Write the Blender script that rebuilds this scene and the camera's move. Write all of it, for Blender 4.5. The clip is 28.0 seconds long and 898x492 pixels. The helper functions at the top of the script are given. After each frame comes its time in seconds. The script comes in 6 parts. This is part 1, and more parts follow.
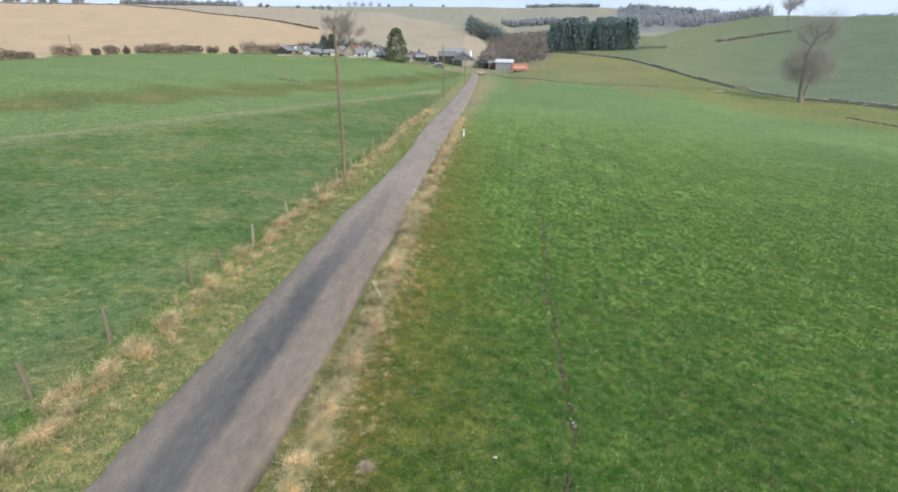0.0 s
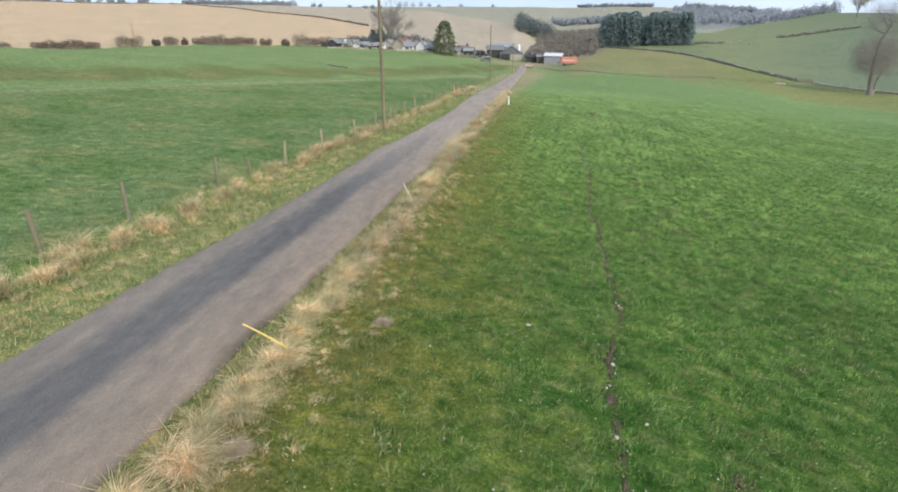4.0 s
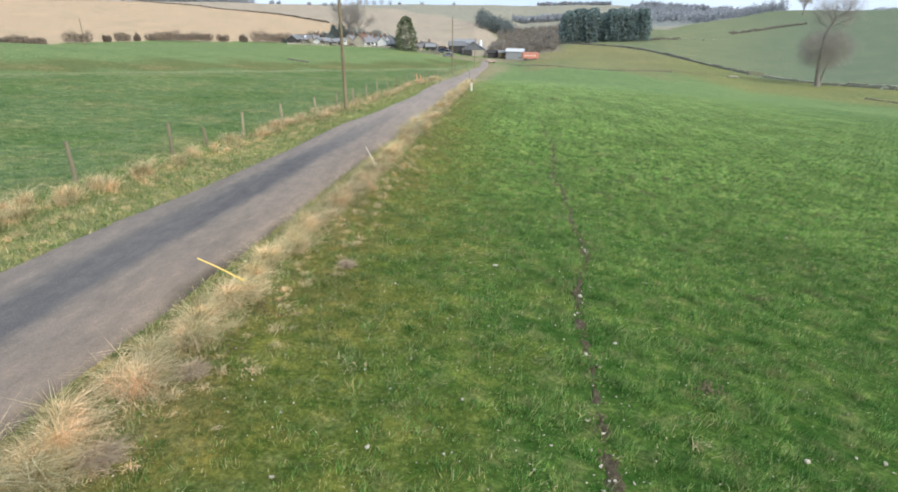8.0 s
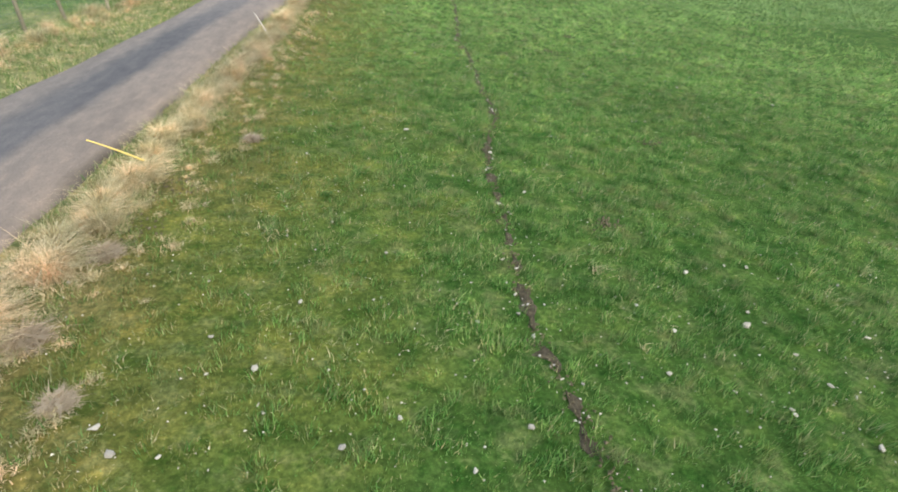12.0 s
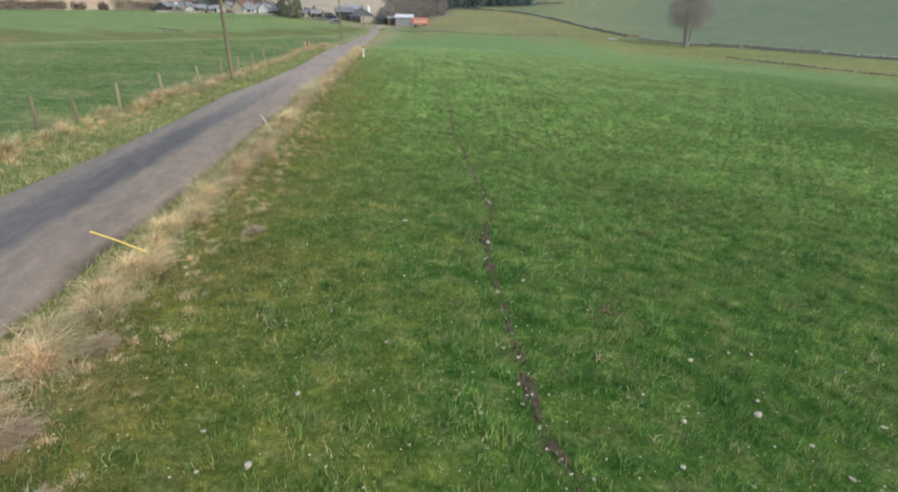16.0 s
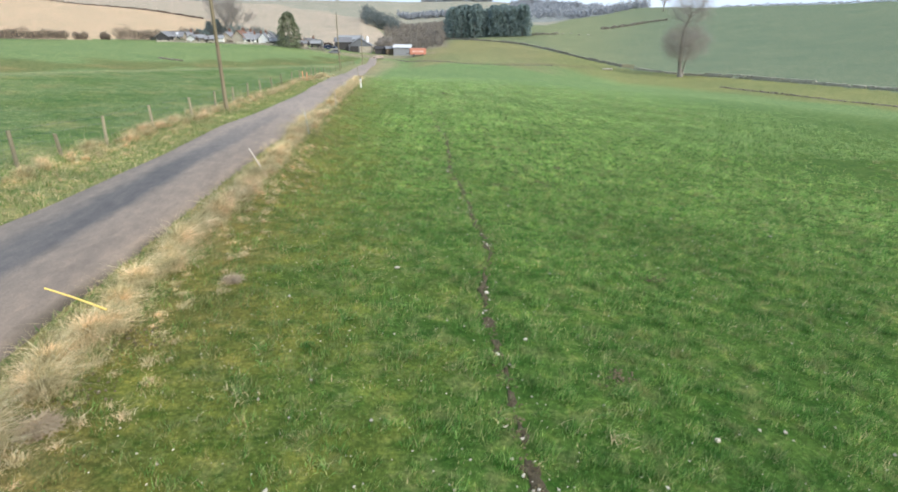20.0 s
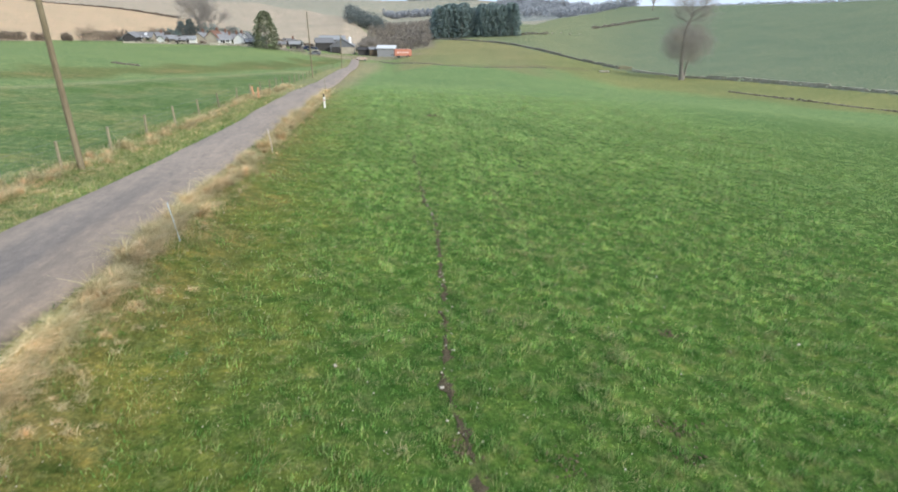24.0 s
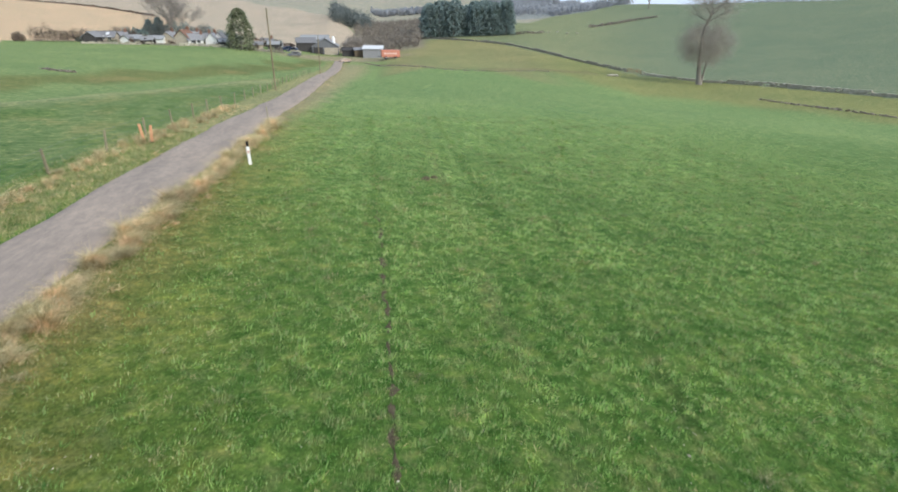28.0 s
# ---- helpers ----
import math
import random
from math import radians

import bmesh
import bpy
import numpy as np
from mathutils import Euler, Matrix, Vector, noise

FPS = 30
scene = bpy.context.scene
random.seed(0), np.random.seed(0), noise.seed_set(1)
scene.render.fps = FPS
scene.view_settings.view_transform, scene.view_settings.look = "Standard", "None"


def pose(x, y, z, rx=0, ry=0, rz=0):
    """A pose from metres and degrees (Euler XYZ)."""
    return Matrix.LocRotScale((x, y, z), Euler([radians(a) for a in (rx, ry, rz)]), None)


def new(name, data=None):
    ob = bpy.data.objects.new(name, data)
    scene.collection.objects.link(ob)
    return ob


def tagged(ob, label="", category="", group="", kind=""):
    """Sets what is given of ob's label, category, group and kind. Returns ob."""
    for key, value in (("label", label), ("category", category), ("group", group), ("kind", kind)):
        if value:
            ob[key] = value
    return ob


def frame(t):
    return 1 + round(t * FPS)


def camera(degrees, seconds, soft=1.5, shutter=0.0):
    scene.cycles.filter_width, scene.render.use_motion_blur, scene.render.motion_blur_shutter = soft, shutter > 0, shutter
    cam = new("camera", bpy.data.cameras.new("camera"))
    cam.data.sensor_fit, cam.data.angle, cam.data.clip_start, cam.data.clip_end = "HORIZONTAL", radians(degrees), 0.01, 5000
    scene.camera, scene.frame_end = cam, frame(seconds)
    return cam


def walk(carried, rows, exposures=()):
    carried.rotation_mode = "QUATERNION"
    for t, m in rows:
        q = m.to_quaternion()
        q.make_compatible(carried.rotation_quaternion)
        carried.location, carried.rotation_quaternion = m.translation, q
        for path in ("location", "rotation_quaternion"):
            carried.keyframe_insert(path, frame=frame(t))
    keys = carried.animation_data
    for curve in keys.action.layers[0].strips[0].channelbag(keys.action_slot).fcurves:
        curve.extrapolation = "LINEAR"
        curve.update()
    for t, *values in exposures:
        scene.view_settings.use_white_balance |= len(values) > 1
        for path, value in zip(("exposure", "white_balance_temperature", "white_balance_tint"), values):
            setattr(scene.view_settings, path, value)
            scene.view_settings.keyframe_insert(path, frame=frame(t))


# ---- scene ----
cam = camera(77.6, 28.0, 1.85, 0.2)
METRES, EYE, TILT, LEAN, TURN = 35.0, 9.0, -22.0, -0.5, 0.0
ROWS = [
    (0.0, 0.0, 0.0, 0.0, 0.0, -0.18, -0.1),
    (0.5, 0.0019, 0.0063, -0.0162, 1.6, -0.18, -0.65),
    (1.0, 0.0029, 0.0138, -0.0324, 3.43, -0.17, -1.4),
    (1.5, 0.0033, 0.0195, -0.0443, 4.02, -0.14, -1.66),
    (2.0, 0.0036, 0.022, -0.0503, 3.92, -0.18, -1.62),
    (2.5, 0.004, 0.0235, -0.0541, 3.82, -0.2, -1.6),
    (3.0, 0.0038, 0.0248, -0.0577, 3.77, -0.22, -1.56),
    (3.5, 0.0048, 0.0295, -0.0694, 3.98, -0.2, -1.6),
    (4.0, 0.0069, 0.0344, -0.083, 4.38, -0.13, -1.8),
    (4.5, 0.008, 0.0379, -0.0955, 4.43, -0.17, -1.8),
    (6.5, 0.0062, 0.0428, -0.1139, 3.55, -0.2, -1.6),
    (7.0, 0.0057, 0.0413, -0.111, 1.12, -0.18, -0.56),
    (7.5, 0.0067, 0.0402, -0.1109, 0.99, -0.2, -0.51),
    (8.0, 0.0082, 0.0396, -0.112, 0.97, -0.21, -0.45),
    (8.5, 0.0083, 0.0385, -0.1131, 2.59, -0.26, -1.1),
    (9.0, 0.0083, 0.0375, -0.1142, 1.01, -0.25, -0.47),
    (9.5, 0.0083, 0.0369, -0.1151, -4.76, -0.31, 1.87),
    (10.0, 0.0084, 0.0366, -0.1163, -7.84, -0.5, 3.12),
    (10.5, 0.0078, 0.0365, -0.118, -7.95, -0.55, 3.18),
    (11.0, 0.007, 0.0361, -0.12, -8.09, -0.74, 3.21),
    (11.5, 0.0071, 0.0348, -0.1199, -8.22, -5.51, 3.24),
    (12.0, 0.0068, 0.0333, -0.1185, -8.33, -12.85, 3.29),
    (12.5, 0.0061, 0.0321, -0.1171, -8.43, -10.77, 3.34),
    (13.0, 0.0057, 0.0306, -0.1152, -8.59, -2.78, 3.37),
    (13.5, 0.0054, 0.03, -0.1144, -8.69, 5.02, 3.45),
    (15.5, 0.0044, 0.0324, -0.1189, -8.86, 6.92, 3.54),
    (16.0, 0.005, 0.0333, -0.1195, -8.88, -3.49, 3.58),
    (16.5, 0.0057, 0.0334, -0.1192, -8.95, -7.34, 3.57),
    (17.0, 0.0058, 0.0328, -0.118, -9.0, -7.29, 3.6),
    (17.5, 0.0054, 0.0324, -0.1175, -9.02, -3.29, 3.62),
    (18.0, 0.0059, 0.0317, -0.1167, -9.1, -0.81, 3.64),
    (18.5, 0.0066, 0.0312, -0.1169, -9.16, -0.75, 3.68),
    (19.0, 0.0073, 0.0313, -0.117, -9.16, -0.83, 3.61),
    (19.5, 0.0078, 0.0371, -0.115, -9.15, -0.85, 3.55),
    (20.0, 0.0096, 0.0532, -0.1101, -9.15, -0.82, 3.54),
    (20.5, 0.0127, 0.0745, -0.1027, -9.19, -0.79, 3.53),
    (22.5, 0.0381, 0.2154, -0.0451, -9.91, -0.92, 3.88),
    (23.0, 0.0473, 0.2635, -0.0253, -10.09, -0.93, 3.99),
    (23.5, 0.055, 0.3069, -0.0065, -10.22, -0.97, 4.05),
    (24.0, 0.0636, 0.3585, 0.0152, -10.36, -1.0, 4.07),
    (24.5, 0.0717, 0.4054, 0.0343, -10.46, -1.02, 4.11),
    (25.0, 0.0813, 0.4603, 0.0577, -10.55, -1.05, 4.14),
    (25.5, 0.0893, 0.5101, 0.0783, -10.61, -1.09, 4.2),
    (26.0, 0.0974, 0.5694, 0.1012, -10.75, -1.12, 4.23),
    (26.5, 0.1051, 0.622, 0.1213, -10.89, -1.14, 4.27),
    (27.0, 0.116, 0.6843, 0.143, -11.09, -1.12, 4.36),
    (27.5, 0.1249, 0.7398, 0.1634, -11.2, -1.16, 4.4),
    (28.0, 0.135, 0.8032, 0.1887, -11.34, -1.22, 4.42),
]
walk(cam, [(t, pose(0, 0, EYE, TILT, LEAN, TURN) @ pose(METRES * x, METRES * y, METRES * z, 90 + pitch, roll, yaw)) for t, x, y, z, yaw, pitch, roll in ROWS],
     exposures=[(0.0, 0.2), (4.5, 0.25), (8.0, 0.34), (11.0, 0.38), (12.0, 0.5), (12.6, 0.58), (13.0, 0.62), (13.5, 0.35), (15.3, -0.9), (15.6, -0.9), (16.0, 0.06), (16.5, 0.42), (17.2, 0.65), (17.6, 0.55), (18.0, 0.52), (22.0, 0.42), (28.0, 0.27)])

# ---- sky and sun: a bright overcast day ----
world = bpy.data.worlds.new("overcast_sky")
scene.world = world
world.use_nodes = True
wn, wl = world.node_tree.nodes, world.node_tree.links
wn.clear()
sky = wn.new("ShaderNodeTexSky")
sky.sky_type, sky.sun_disc = "NISHITA", False
sky.sun_elevation, sky.sun_rotation = radians(34), radians(142)
sky.air_density, sky.dust_density, sky.ozone_density = 1.0, 2.5, 1.0
sky_coord = wn.new("ShaderNodeTexCoord")
sky_map = wn.new("ShaderNodeMapping")
sky_map.inputs["Scale"].default_value = (2.0, 2.0, 7.0)
cloud = wn.new("ShaderNodeTexNoise")
cloud.inputs["Scale"].default_value, cloud.inputs["Detail"].default_value = 1.6, 5.0
cloud_ramp = wn.new("ShaderNodeValToRGB")
cloud_ramp.color_ramp.elements[0].position, cloud_ramp.color_ramp.elements[0].color = 0.32, (5.7, 7.6, 10.3, 1)
cloud_ramp.color_ramp.elements[1].position, cloud_ramp.color_ramp.elements[1].color = 0.68, (8.4, 9.8, 12.0, 1)
sky_mix = wn.new("ShaderNodeMixRGB")
sky_mix.inputs[0].default_value = 0.82
sky_bg = wn.new("ShaderNodeBackground")
sky_bg.inputs["Strength"].default_value = 0.1
sky_out = wn.new("ShaderNodeOutputWorld")
wl.new(sky_coord.outputs["Generated"], sky_map.inputs["Vector"])
wl.new(sky_map.outputs["Vector"], cloud.inputs["Vector"])
wl.new(cloud.outputs["Fac"], cloud_ramp.inputs["Fac"])
wl.new(sky.outputs["Color"], sky_mix.inputs[1])
wl.new(cloud_ramp.outputs["Color"], sky_mix.inputs[2])
wl.new(sky_mix.outputs["Color"], sky_bg.inputs["Color"])
wl.new(sky_bg.outputs["Background"], sky_out.inputs["Surface"])
sun_data = bpy.data.lights.new("sun", "SUN")
sun_data.energy, sun_data.angle, sun_data.color = 3.0, radians(24), (1.0, 0.95, 0.88)
sun = new("sun", sun_data)
sun.matrix_world = pose(0, 0, 60, 56, 0, 38)

rng = np.random.default_rng(7)


# ---- materials ----
def material(name, rough=0.9, metal=0.0):
    m = bpy.data.materials.new(name)
    m.use_nodes = True
    bsdf = m.node_tree.nodes["Principled BSDF"]
    bsdf.inputs["Roughness"].default_value = rough
    bsdf.inputs["Metallic"].default_value = metal
    bsdf.inputs["Specular IOR Level"].default_value = 0.1
    return m, m.node_tree.nodes, m.node_tree.links, bsdf


def ramp_node(nodes, stops):
    r = nodes.new("ShaderNodeValToRGB")
    e = r.color_ramp.elements
    while len(e) < len(stops):
        e.new(0.5)
    for el, (pos, col) in zip(e, stops):
        el.position, el.color = pos, (*col, 1)
    return r


def noise_node(nodes, links, scale, detail=4.0, rough=0.55, stretch=None, coord="Object"):
    tc = nodes.new("ShaderNodeTexCoord")
    n = nodes.new("ShaderNodeTexNoise")
    n.inputs["Scale"].default_value, n.inputs["Detail"].default_value, n.inputs["Roughness"].default_value = scale, detail, rough
    if stretch:
        mp = nodes.new("ShaderNodeMapping")
        mp.inputs["Scale"].default_value = stretch[:3]
        if len(stretch) > 3:
            mp.inputs["Rotation"].default_value = (0, 0, radians(stretch[3]))
        links.new(tc.outputs[coord], mp.inputs["Vector"])
        links.new(mp.outputs["Vector"], n.inputs["Vector"])
    else:
        links.new(tc.outputs[coord], n.inputs["Vector"])
    return n


def mix_node(nodes, links, kind, fac, a, b):
    m = nodes.new("ShaderNodeMixRGB")
    m.blend_type = kind
    for slot, v in ((0, fac), (1, a), (2, b)):
        if isinstance(v, (int, float)):
            m.inputs[slot].default_value = v
        elif isinstance(v, tuple):
            m.inputs[slot].default_value = (*v, 1)
        else:
            links.new(v, m.inputs[slot])
    return m.outputs[0]


def bump(nodes, links, bsdf, height, strength=0.4, distance=0.02):
    b = nodes.new("ShaderNodeBump")
    b.inputs["Strength"].default_value, b.inputs["Distance"].default_value = strength, distance
    links.new(height, b.inputs["Height"])
    links.new(b.outputs["Normal"], bsdf.inputs["Normal"])


def simple(name, dark, light, scale=3.0, rough=0.85, metal=0.0, stretch=None, relief=0.3, by_object=0.0, fine=9.0):
    """Two tones broken up at two scales, with relief."""
    m, n, l, bsdf = material(name, rough, metal)
    big = noise_node(n, l, scale, 4, 0.6, stretch)
    small = noise_node(n, l, scale * fine, 3, 0.6, stretch)
    r = ramp_node(n, [(0.3, dark), (0.7, light)])
    both = n.new("ShaderNodeMath")
    both.operation = "MULTIPLY_ADD"
    both.inputs[1].default_value = 0.45
    l.new(small.outputs["Fac"], both.inputs[0])
    half = n.new("ShaderNodeMath")
    half.operation = "MULTIPLY"
    half.inputs[1].default_value = 0.55
    l.new(big.outputs["Fac"], half.inputs[0])
    l.new(half.outputs[0], both.inputs[2])
    l.new(both.outputs[0], r.inputs["Fac"])
    col = r.outputs["Color"]
    if by_object:
        info = n.new("ShaderNodeObjectInfo")
        rr = ramp_node(n, [(0.0, (1 - by_object,) * 3), (1.0, (1 + by_object,) * 3)])
        l.new(info.outputs["Random"], rr.inputs["Fac"])
        col = mix_node(n, l, "MULTIPLY", 1.0, col, rr.outputs["Color"])
    l.new(col, bsdf.inputs["Base Color"])
    if relief:
        bump(n, l, bsdf, small.outputs["Fac"], relief, 0.03)
    return m


def foliage(name, stops, rough=0.7, mottle=0.25, tufted=False, thin=0.0):
    """Leaves and blades: each one takes its own tone; thin blades let light through."""
    m, n, l, bsdf = material(name, rough)
    geo = n.new("ShaderNodeNewGeometry")
    r = ramp_node(n, stops)
    l.new(geo.outputs["Random Per Island"], r.inputs["Fac"])
    patch = noise_node(n, l, 0.35, 3, 0.6)
    pr = ramp_node(n, [(0.3, (0.72, 0.72, 0.72)), (0.7, (1.25, 1.22, 1.15))])
    l.new(patch.outputs["Fac"], pr.inputs["Fac"])
    col = mix_node(n, l, "MULTIPLY", 1.0, r.outputs["Color"], pr.outputs["Color"])
    spot = noise_node(n, l, 1.7, 5, 0.72)
    if tufted:
        col = sward(n, l, col)
    sr = ramp_node(n, [(0.33, (1 - mottle * 0.45, 1 - mottle * 0.36, 1 - mottle * 0.42)), (0.5, (1.0, 1.0, 1.0)), (0.68, (1 + mottle * 0.85, 1 + mottle * 0.5, 1 + mottle * 0.6))])
    l.new(spot.outputs["Fac"], sr.inputs["Fac"])
    col = mix_node(n, l, "MULTIPLY", 1.0, col, sr.outputs["Color"])
    l.new(col, bsdf.inputs["Base Color"])
    bsdf.inputs["Specular IOR Level"].default_value = 0.15
    if thin:
        veil, both = n.new("ShaderNodeBsdfTranslucent"), n.new("ShaderNodeMixShader")
        both.inputs[0].default_value = thin
        l.new(col, veil.inputs["Color"])
        l.new(bsdf.outputs[0], both.inputs[1])
        l.new(veil.outputs[0], both.inputs[2])
        l.new(both.outputs[0], n["Material Output"].inputs["Surface"])
    return m


def sward(n_, l_, col, dry_share=0.62):
    """Dry yellowed tufts and dark lush tufts, a hand to an arm across."""
    dry = noise_node(n_, l_, 3.1, 6, 0.72)
    dr = ramp_node(n_, [(0.51, (0, 0, 0)), (0.61, (dry_share,) * 3)])
    l_.new(dry.outputs["Fac"], dr.inputs["Fac"])
    col = mix_node(n_, l_, "MIX", dr.outputs["Color"], col, (0.222, 0.224, 0.100))
    lush_spot = noise_node(n_, l_, 3.0, 5, 0.66, (1.0, 1.25, 1.0, 47.0))
    lr = ramp_node(n_, [(0.36, (0.52, 0.72, 0.55)), (0.46, (0.95, 0.97, 0.94)), (0.55, (1.05, 1.03, 1.02)), (0.64, (1.5, 1.34, 1.25))])
    l_.new(lush_spot.outputs["Fac"], lr.inputs["Fac"])
    return mix_node(n_, l_, "MULTIPLY", 0.9, col, lr.outputs["Color"])


# the whole countryside: crop colour with painted haze and shade stored in the sheet, broken up by grain at several
# scales
ground_mat, n, l, bsdf = material("pasture_and_fields", 0.95)
bsdf.inputs["Specular IOR Level"].default_value = 0.05
crop = n.new("ShaderNodeVertexColor")
crop.layer_name = "crop"
tuft = noise_node(n, l, 1.7, 7, 0.74)
tuft_ramp = ramp_node(n, [(0.36, (0.60, 0.70, 0.62)), (0.47, (0.88, 0.93, 0.88)), (0.54, (1.10, 1.07, 1.05)), (0.65, (1.6, 1.38, 1.36))])
l.new(tuft.outputs["Fac"], tuft_ramp.inputs["Fac"])
streak = noise_node(n, l, 0.8, 5, 0.68, (1.0, 1.7, 1.0, 18.0))
streak_ramp = ramp_node(n, [(0.38, (0.66, 0.78, 0.70)), (0.50, (1.0, 1.0, 1.0)), (0.64, (1.38, 1.17, 1.12))])
l.new(streak.outputs["Fac"], streak_ramp.inputs["Fac"])
broad = noise_node(n, l, 0.06, 4, 0.6)
broad_ramp = ramp_node(n, [(0.3, (0.80, 0.86, 0.84)), (0.7, (1.22, 1.12, 1.05))])
l.new(broad.outputs["Fac"], broad_ramp.inputs["Fac"])
fine = noise_node(n, l, 19.0, 6, 0.76)
fine_ramp = ramp_node(n, [(0.33, (0.42, 0.47, 0.42)), (0.5, (0.95, 0.97, 0.94)), (0.68, (1.85, 1.75, 1.75))])
l.new(fine.outputs["Fac"], fine_ramp.inputs["Fac"])
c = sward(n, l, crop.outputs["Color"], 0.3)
c = mix_node(n, l, "MULTIPLY", 0.6, c, tuft_ramp.outputs["Color"])
c = mix_node(n, l, "MULTIPLY", 0.5, c, streak_ramp.outputs["Color"])
c = mix_node(n, l, "MULTIPLY", 0.6, c, broad_ramp.outputs["Color"])
c = mix_node(n, l, "MULTIPLY", 0.9, c, fine_ramp.outputs["Color"])
l.new(c, bsdf.inputs["Base Color"])
bump(n, l, bsdf, fine.outputs["Fac"], 0.5, 0.06)

# worn tarmac: pale brown wheel lines, a dark damp crown
road_mat, n, l, bsdf = material("worn_tarmac", 0.85)
across = n.new("ShaderNodeVertexColor")
across.layer_name = "across"
sep = n.new("ShaderNodeSeparateColor")
l.new(across.outputs["Color"], sep.inputs["Color"])
wob = noise_node(n, l, 0.35, 4, 0.6)
wadd = n.new("ShaderNodeMath")
wadd.operation = "MULTIPLY_ADD"
wadd.inputs[1].default_value = 0.18
l.new(wob.outputs["Fac"], wadd.inputs[0])
shrink = n.new("ShaderNodeMath")
shrink.operation = "MULTIPLY"
shrink.inputs[1].default_value = 0.8
l.new(sep.outputs["Red"], shrink.inputs[0])
l.new(shrink.outputs[0], wadd.inputs[2])
# dark last stop: soil at the right edge plus its shadow line, painted
lane = ramp_node(n, [(0.07, (0.12, 0.10, 0.075)), (0.12, (0.230, 0.193, 0.157)), (0.28, (0.215, 0.184, 0.156)), (0.37, (0.130, 0.122, 0.116)), (0.52, (0.122, 0.115, 0.111)),
                     (0.58, (0.205, 0.172, 0.143)), (0.83, (0.235, 0.188, 0.148)), (0.885, (0.105, 0.086, 0.062))])
l.new(wadd.outputs[0], lane.inputs["Fac"])
damp = noise_node(n, l, 0.5, 4, 0.65, (2.2, 0.3, 1.0))
damp_ramp = ramp_node(n, [(0.35, (0.76, 0.76, 0.77)), (0.6, (1.14, 1.10, 1.06))])
l.new(damp.outputs["Fac"], damp_ramp.inputs["Fac"])
grit = noise_node(n, l, 45.0, 3, 0.7)
grit_ramp = ramp_node(n, [(0.3, (0.72, 0.72, 0.72)), (0.72, (1.35, 1.33, 1.3))])
l.new(grit.outputs["Fac"], grit_ramp.inputs["Fac"])
crumb = noise_node(n, l, 3.2, 6, 0.72, (1.5, 0.6, 1.0))
crumb_ramp = ramp_node(n, [(0.34, (0.66, 0.67, 0.70)), (0.52, (1.0, 1.0, 1.0)), (0.70, (1.45, 1.36, 1.26))])
l.new(crumb.outputs["Fac"], crumb_ramp.inputs["Fac"])
plain = mix_node(n, l, "MIX", sep.outputs["Green"], lane.outputs["Color"], (0.295, 0.246, 0.205))
c = mix_node(n, l, "MULTIPLY", 0.6, plain, damp_ramp.outputs["Color"])
c = mix_node(n, l, "MULTIPLY", 0.7, c, grit_ramp.outputs["Color"])
c = mix_node(n, l, "MULTIPLY", 0.5, c, crumb_ramp.outputs["Color"])
l.new(c, bsdf.inputs["Base Color"])
bump(n, l, bsdf, grit.outputs["Fac"], 0.35, 0.01)

soil_mat = simple("bare_soil", (0.036, 0.029, 0.017), (0.17, 0.138, 0.088), 13.0, 0.95, relief=0.8)
flint_mat = simple("pale_flint", (0.28, 0.245, 0.185), (0.62, 0.56, 0.45), 14.0, 0.8, by_object=0.25)
grass_mat = foliage("meadow_grass", [(0.0, (0.052, 0.140, 0.036)), (0.4, (0.142, 0.296, 0.072)), (0.76, (0.237, 0.398, 0.115)), (0.92, (0.384, 0.418, 0.175)), (1.0, (0.542, 0.497, 0.294))], mottle=0.45, tufted=True, thin=0.35)
# mid and far blades paler than the near ones: haze in their colour
thin_grass_mat = foliage("thin_hazed_grass", [(0.0, (0.110, 0.237, 0.062)), (0.35, (0.259, 0.484, 0.128)), (0.68, (0.391, 0.600, 0.194)), (0.88, (0.473, 0.528, 0.220)), (1.0, (0.572, 0.539, 0.319))], mottle=0.35, tufted=True, thin=0.3)
far_grass_mat = foliage("far_hazed_grass", [(0.0, (0.225, 0.365, 0.125)), (0.5, (0.345, 0.515, 0.190)), (0.85, (0.42, 0.54, 0.235)), (1.0, (0.50, 0.51, 0.29))], mottle=0.3, thin=0.3)
left_grass_mat = foliage("fenced_pasture_grass", [(0.0, (0.10, 0.165, 0.058)), (0.5, (0.165, 0.255, 0.092)), (0.85, (0.25, 0.31, 0.135)), (1.0, (0.36, 0.36, 0.19))], mottle=0.5, thin=0.3)
sward_mat = foliage("poor_olive_sward", [(0.0, (0.058, 0.096, 0.025)), (0.4, (0.143, 0.185, 0.052)), (0.75, (0.300, 0.287, 0.112)), (1.0, (0.520, 0.458, 0.262))], mottle=0.6, thin=0.3)
verge_mat = foliage("verge_grass", [(0.0, (0.055, 0.13, 0.03)), (0.4, (0.145, 0.235, 0.066)), (0.7, (0.31, 0.315, 0.14)), (1.0, (0.56, 0.48, 0.29))], mottle=0.5)
straw_mat = foliage("dead_grass", [(0.0, (0.20, 0.17, 0.08)), (0.3, (0.47, 0.39, 0.21)), (0.8, (0.68, 0.58, 0.345)), (1.0, (0.84, 0.75, 0.51))], mottle=0.8, thin=0.25)
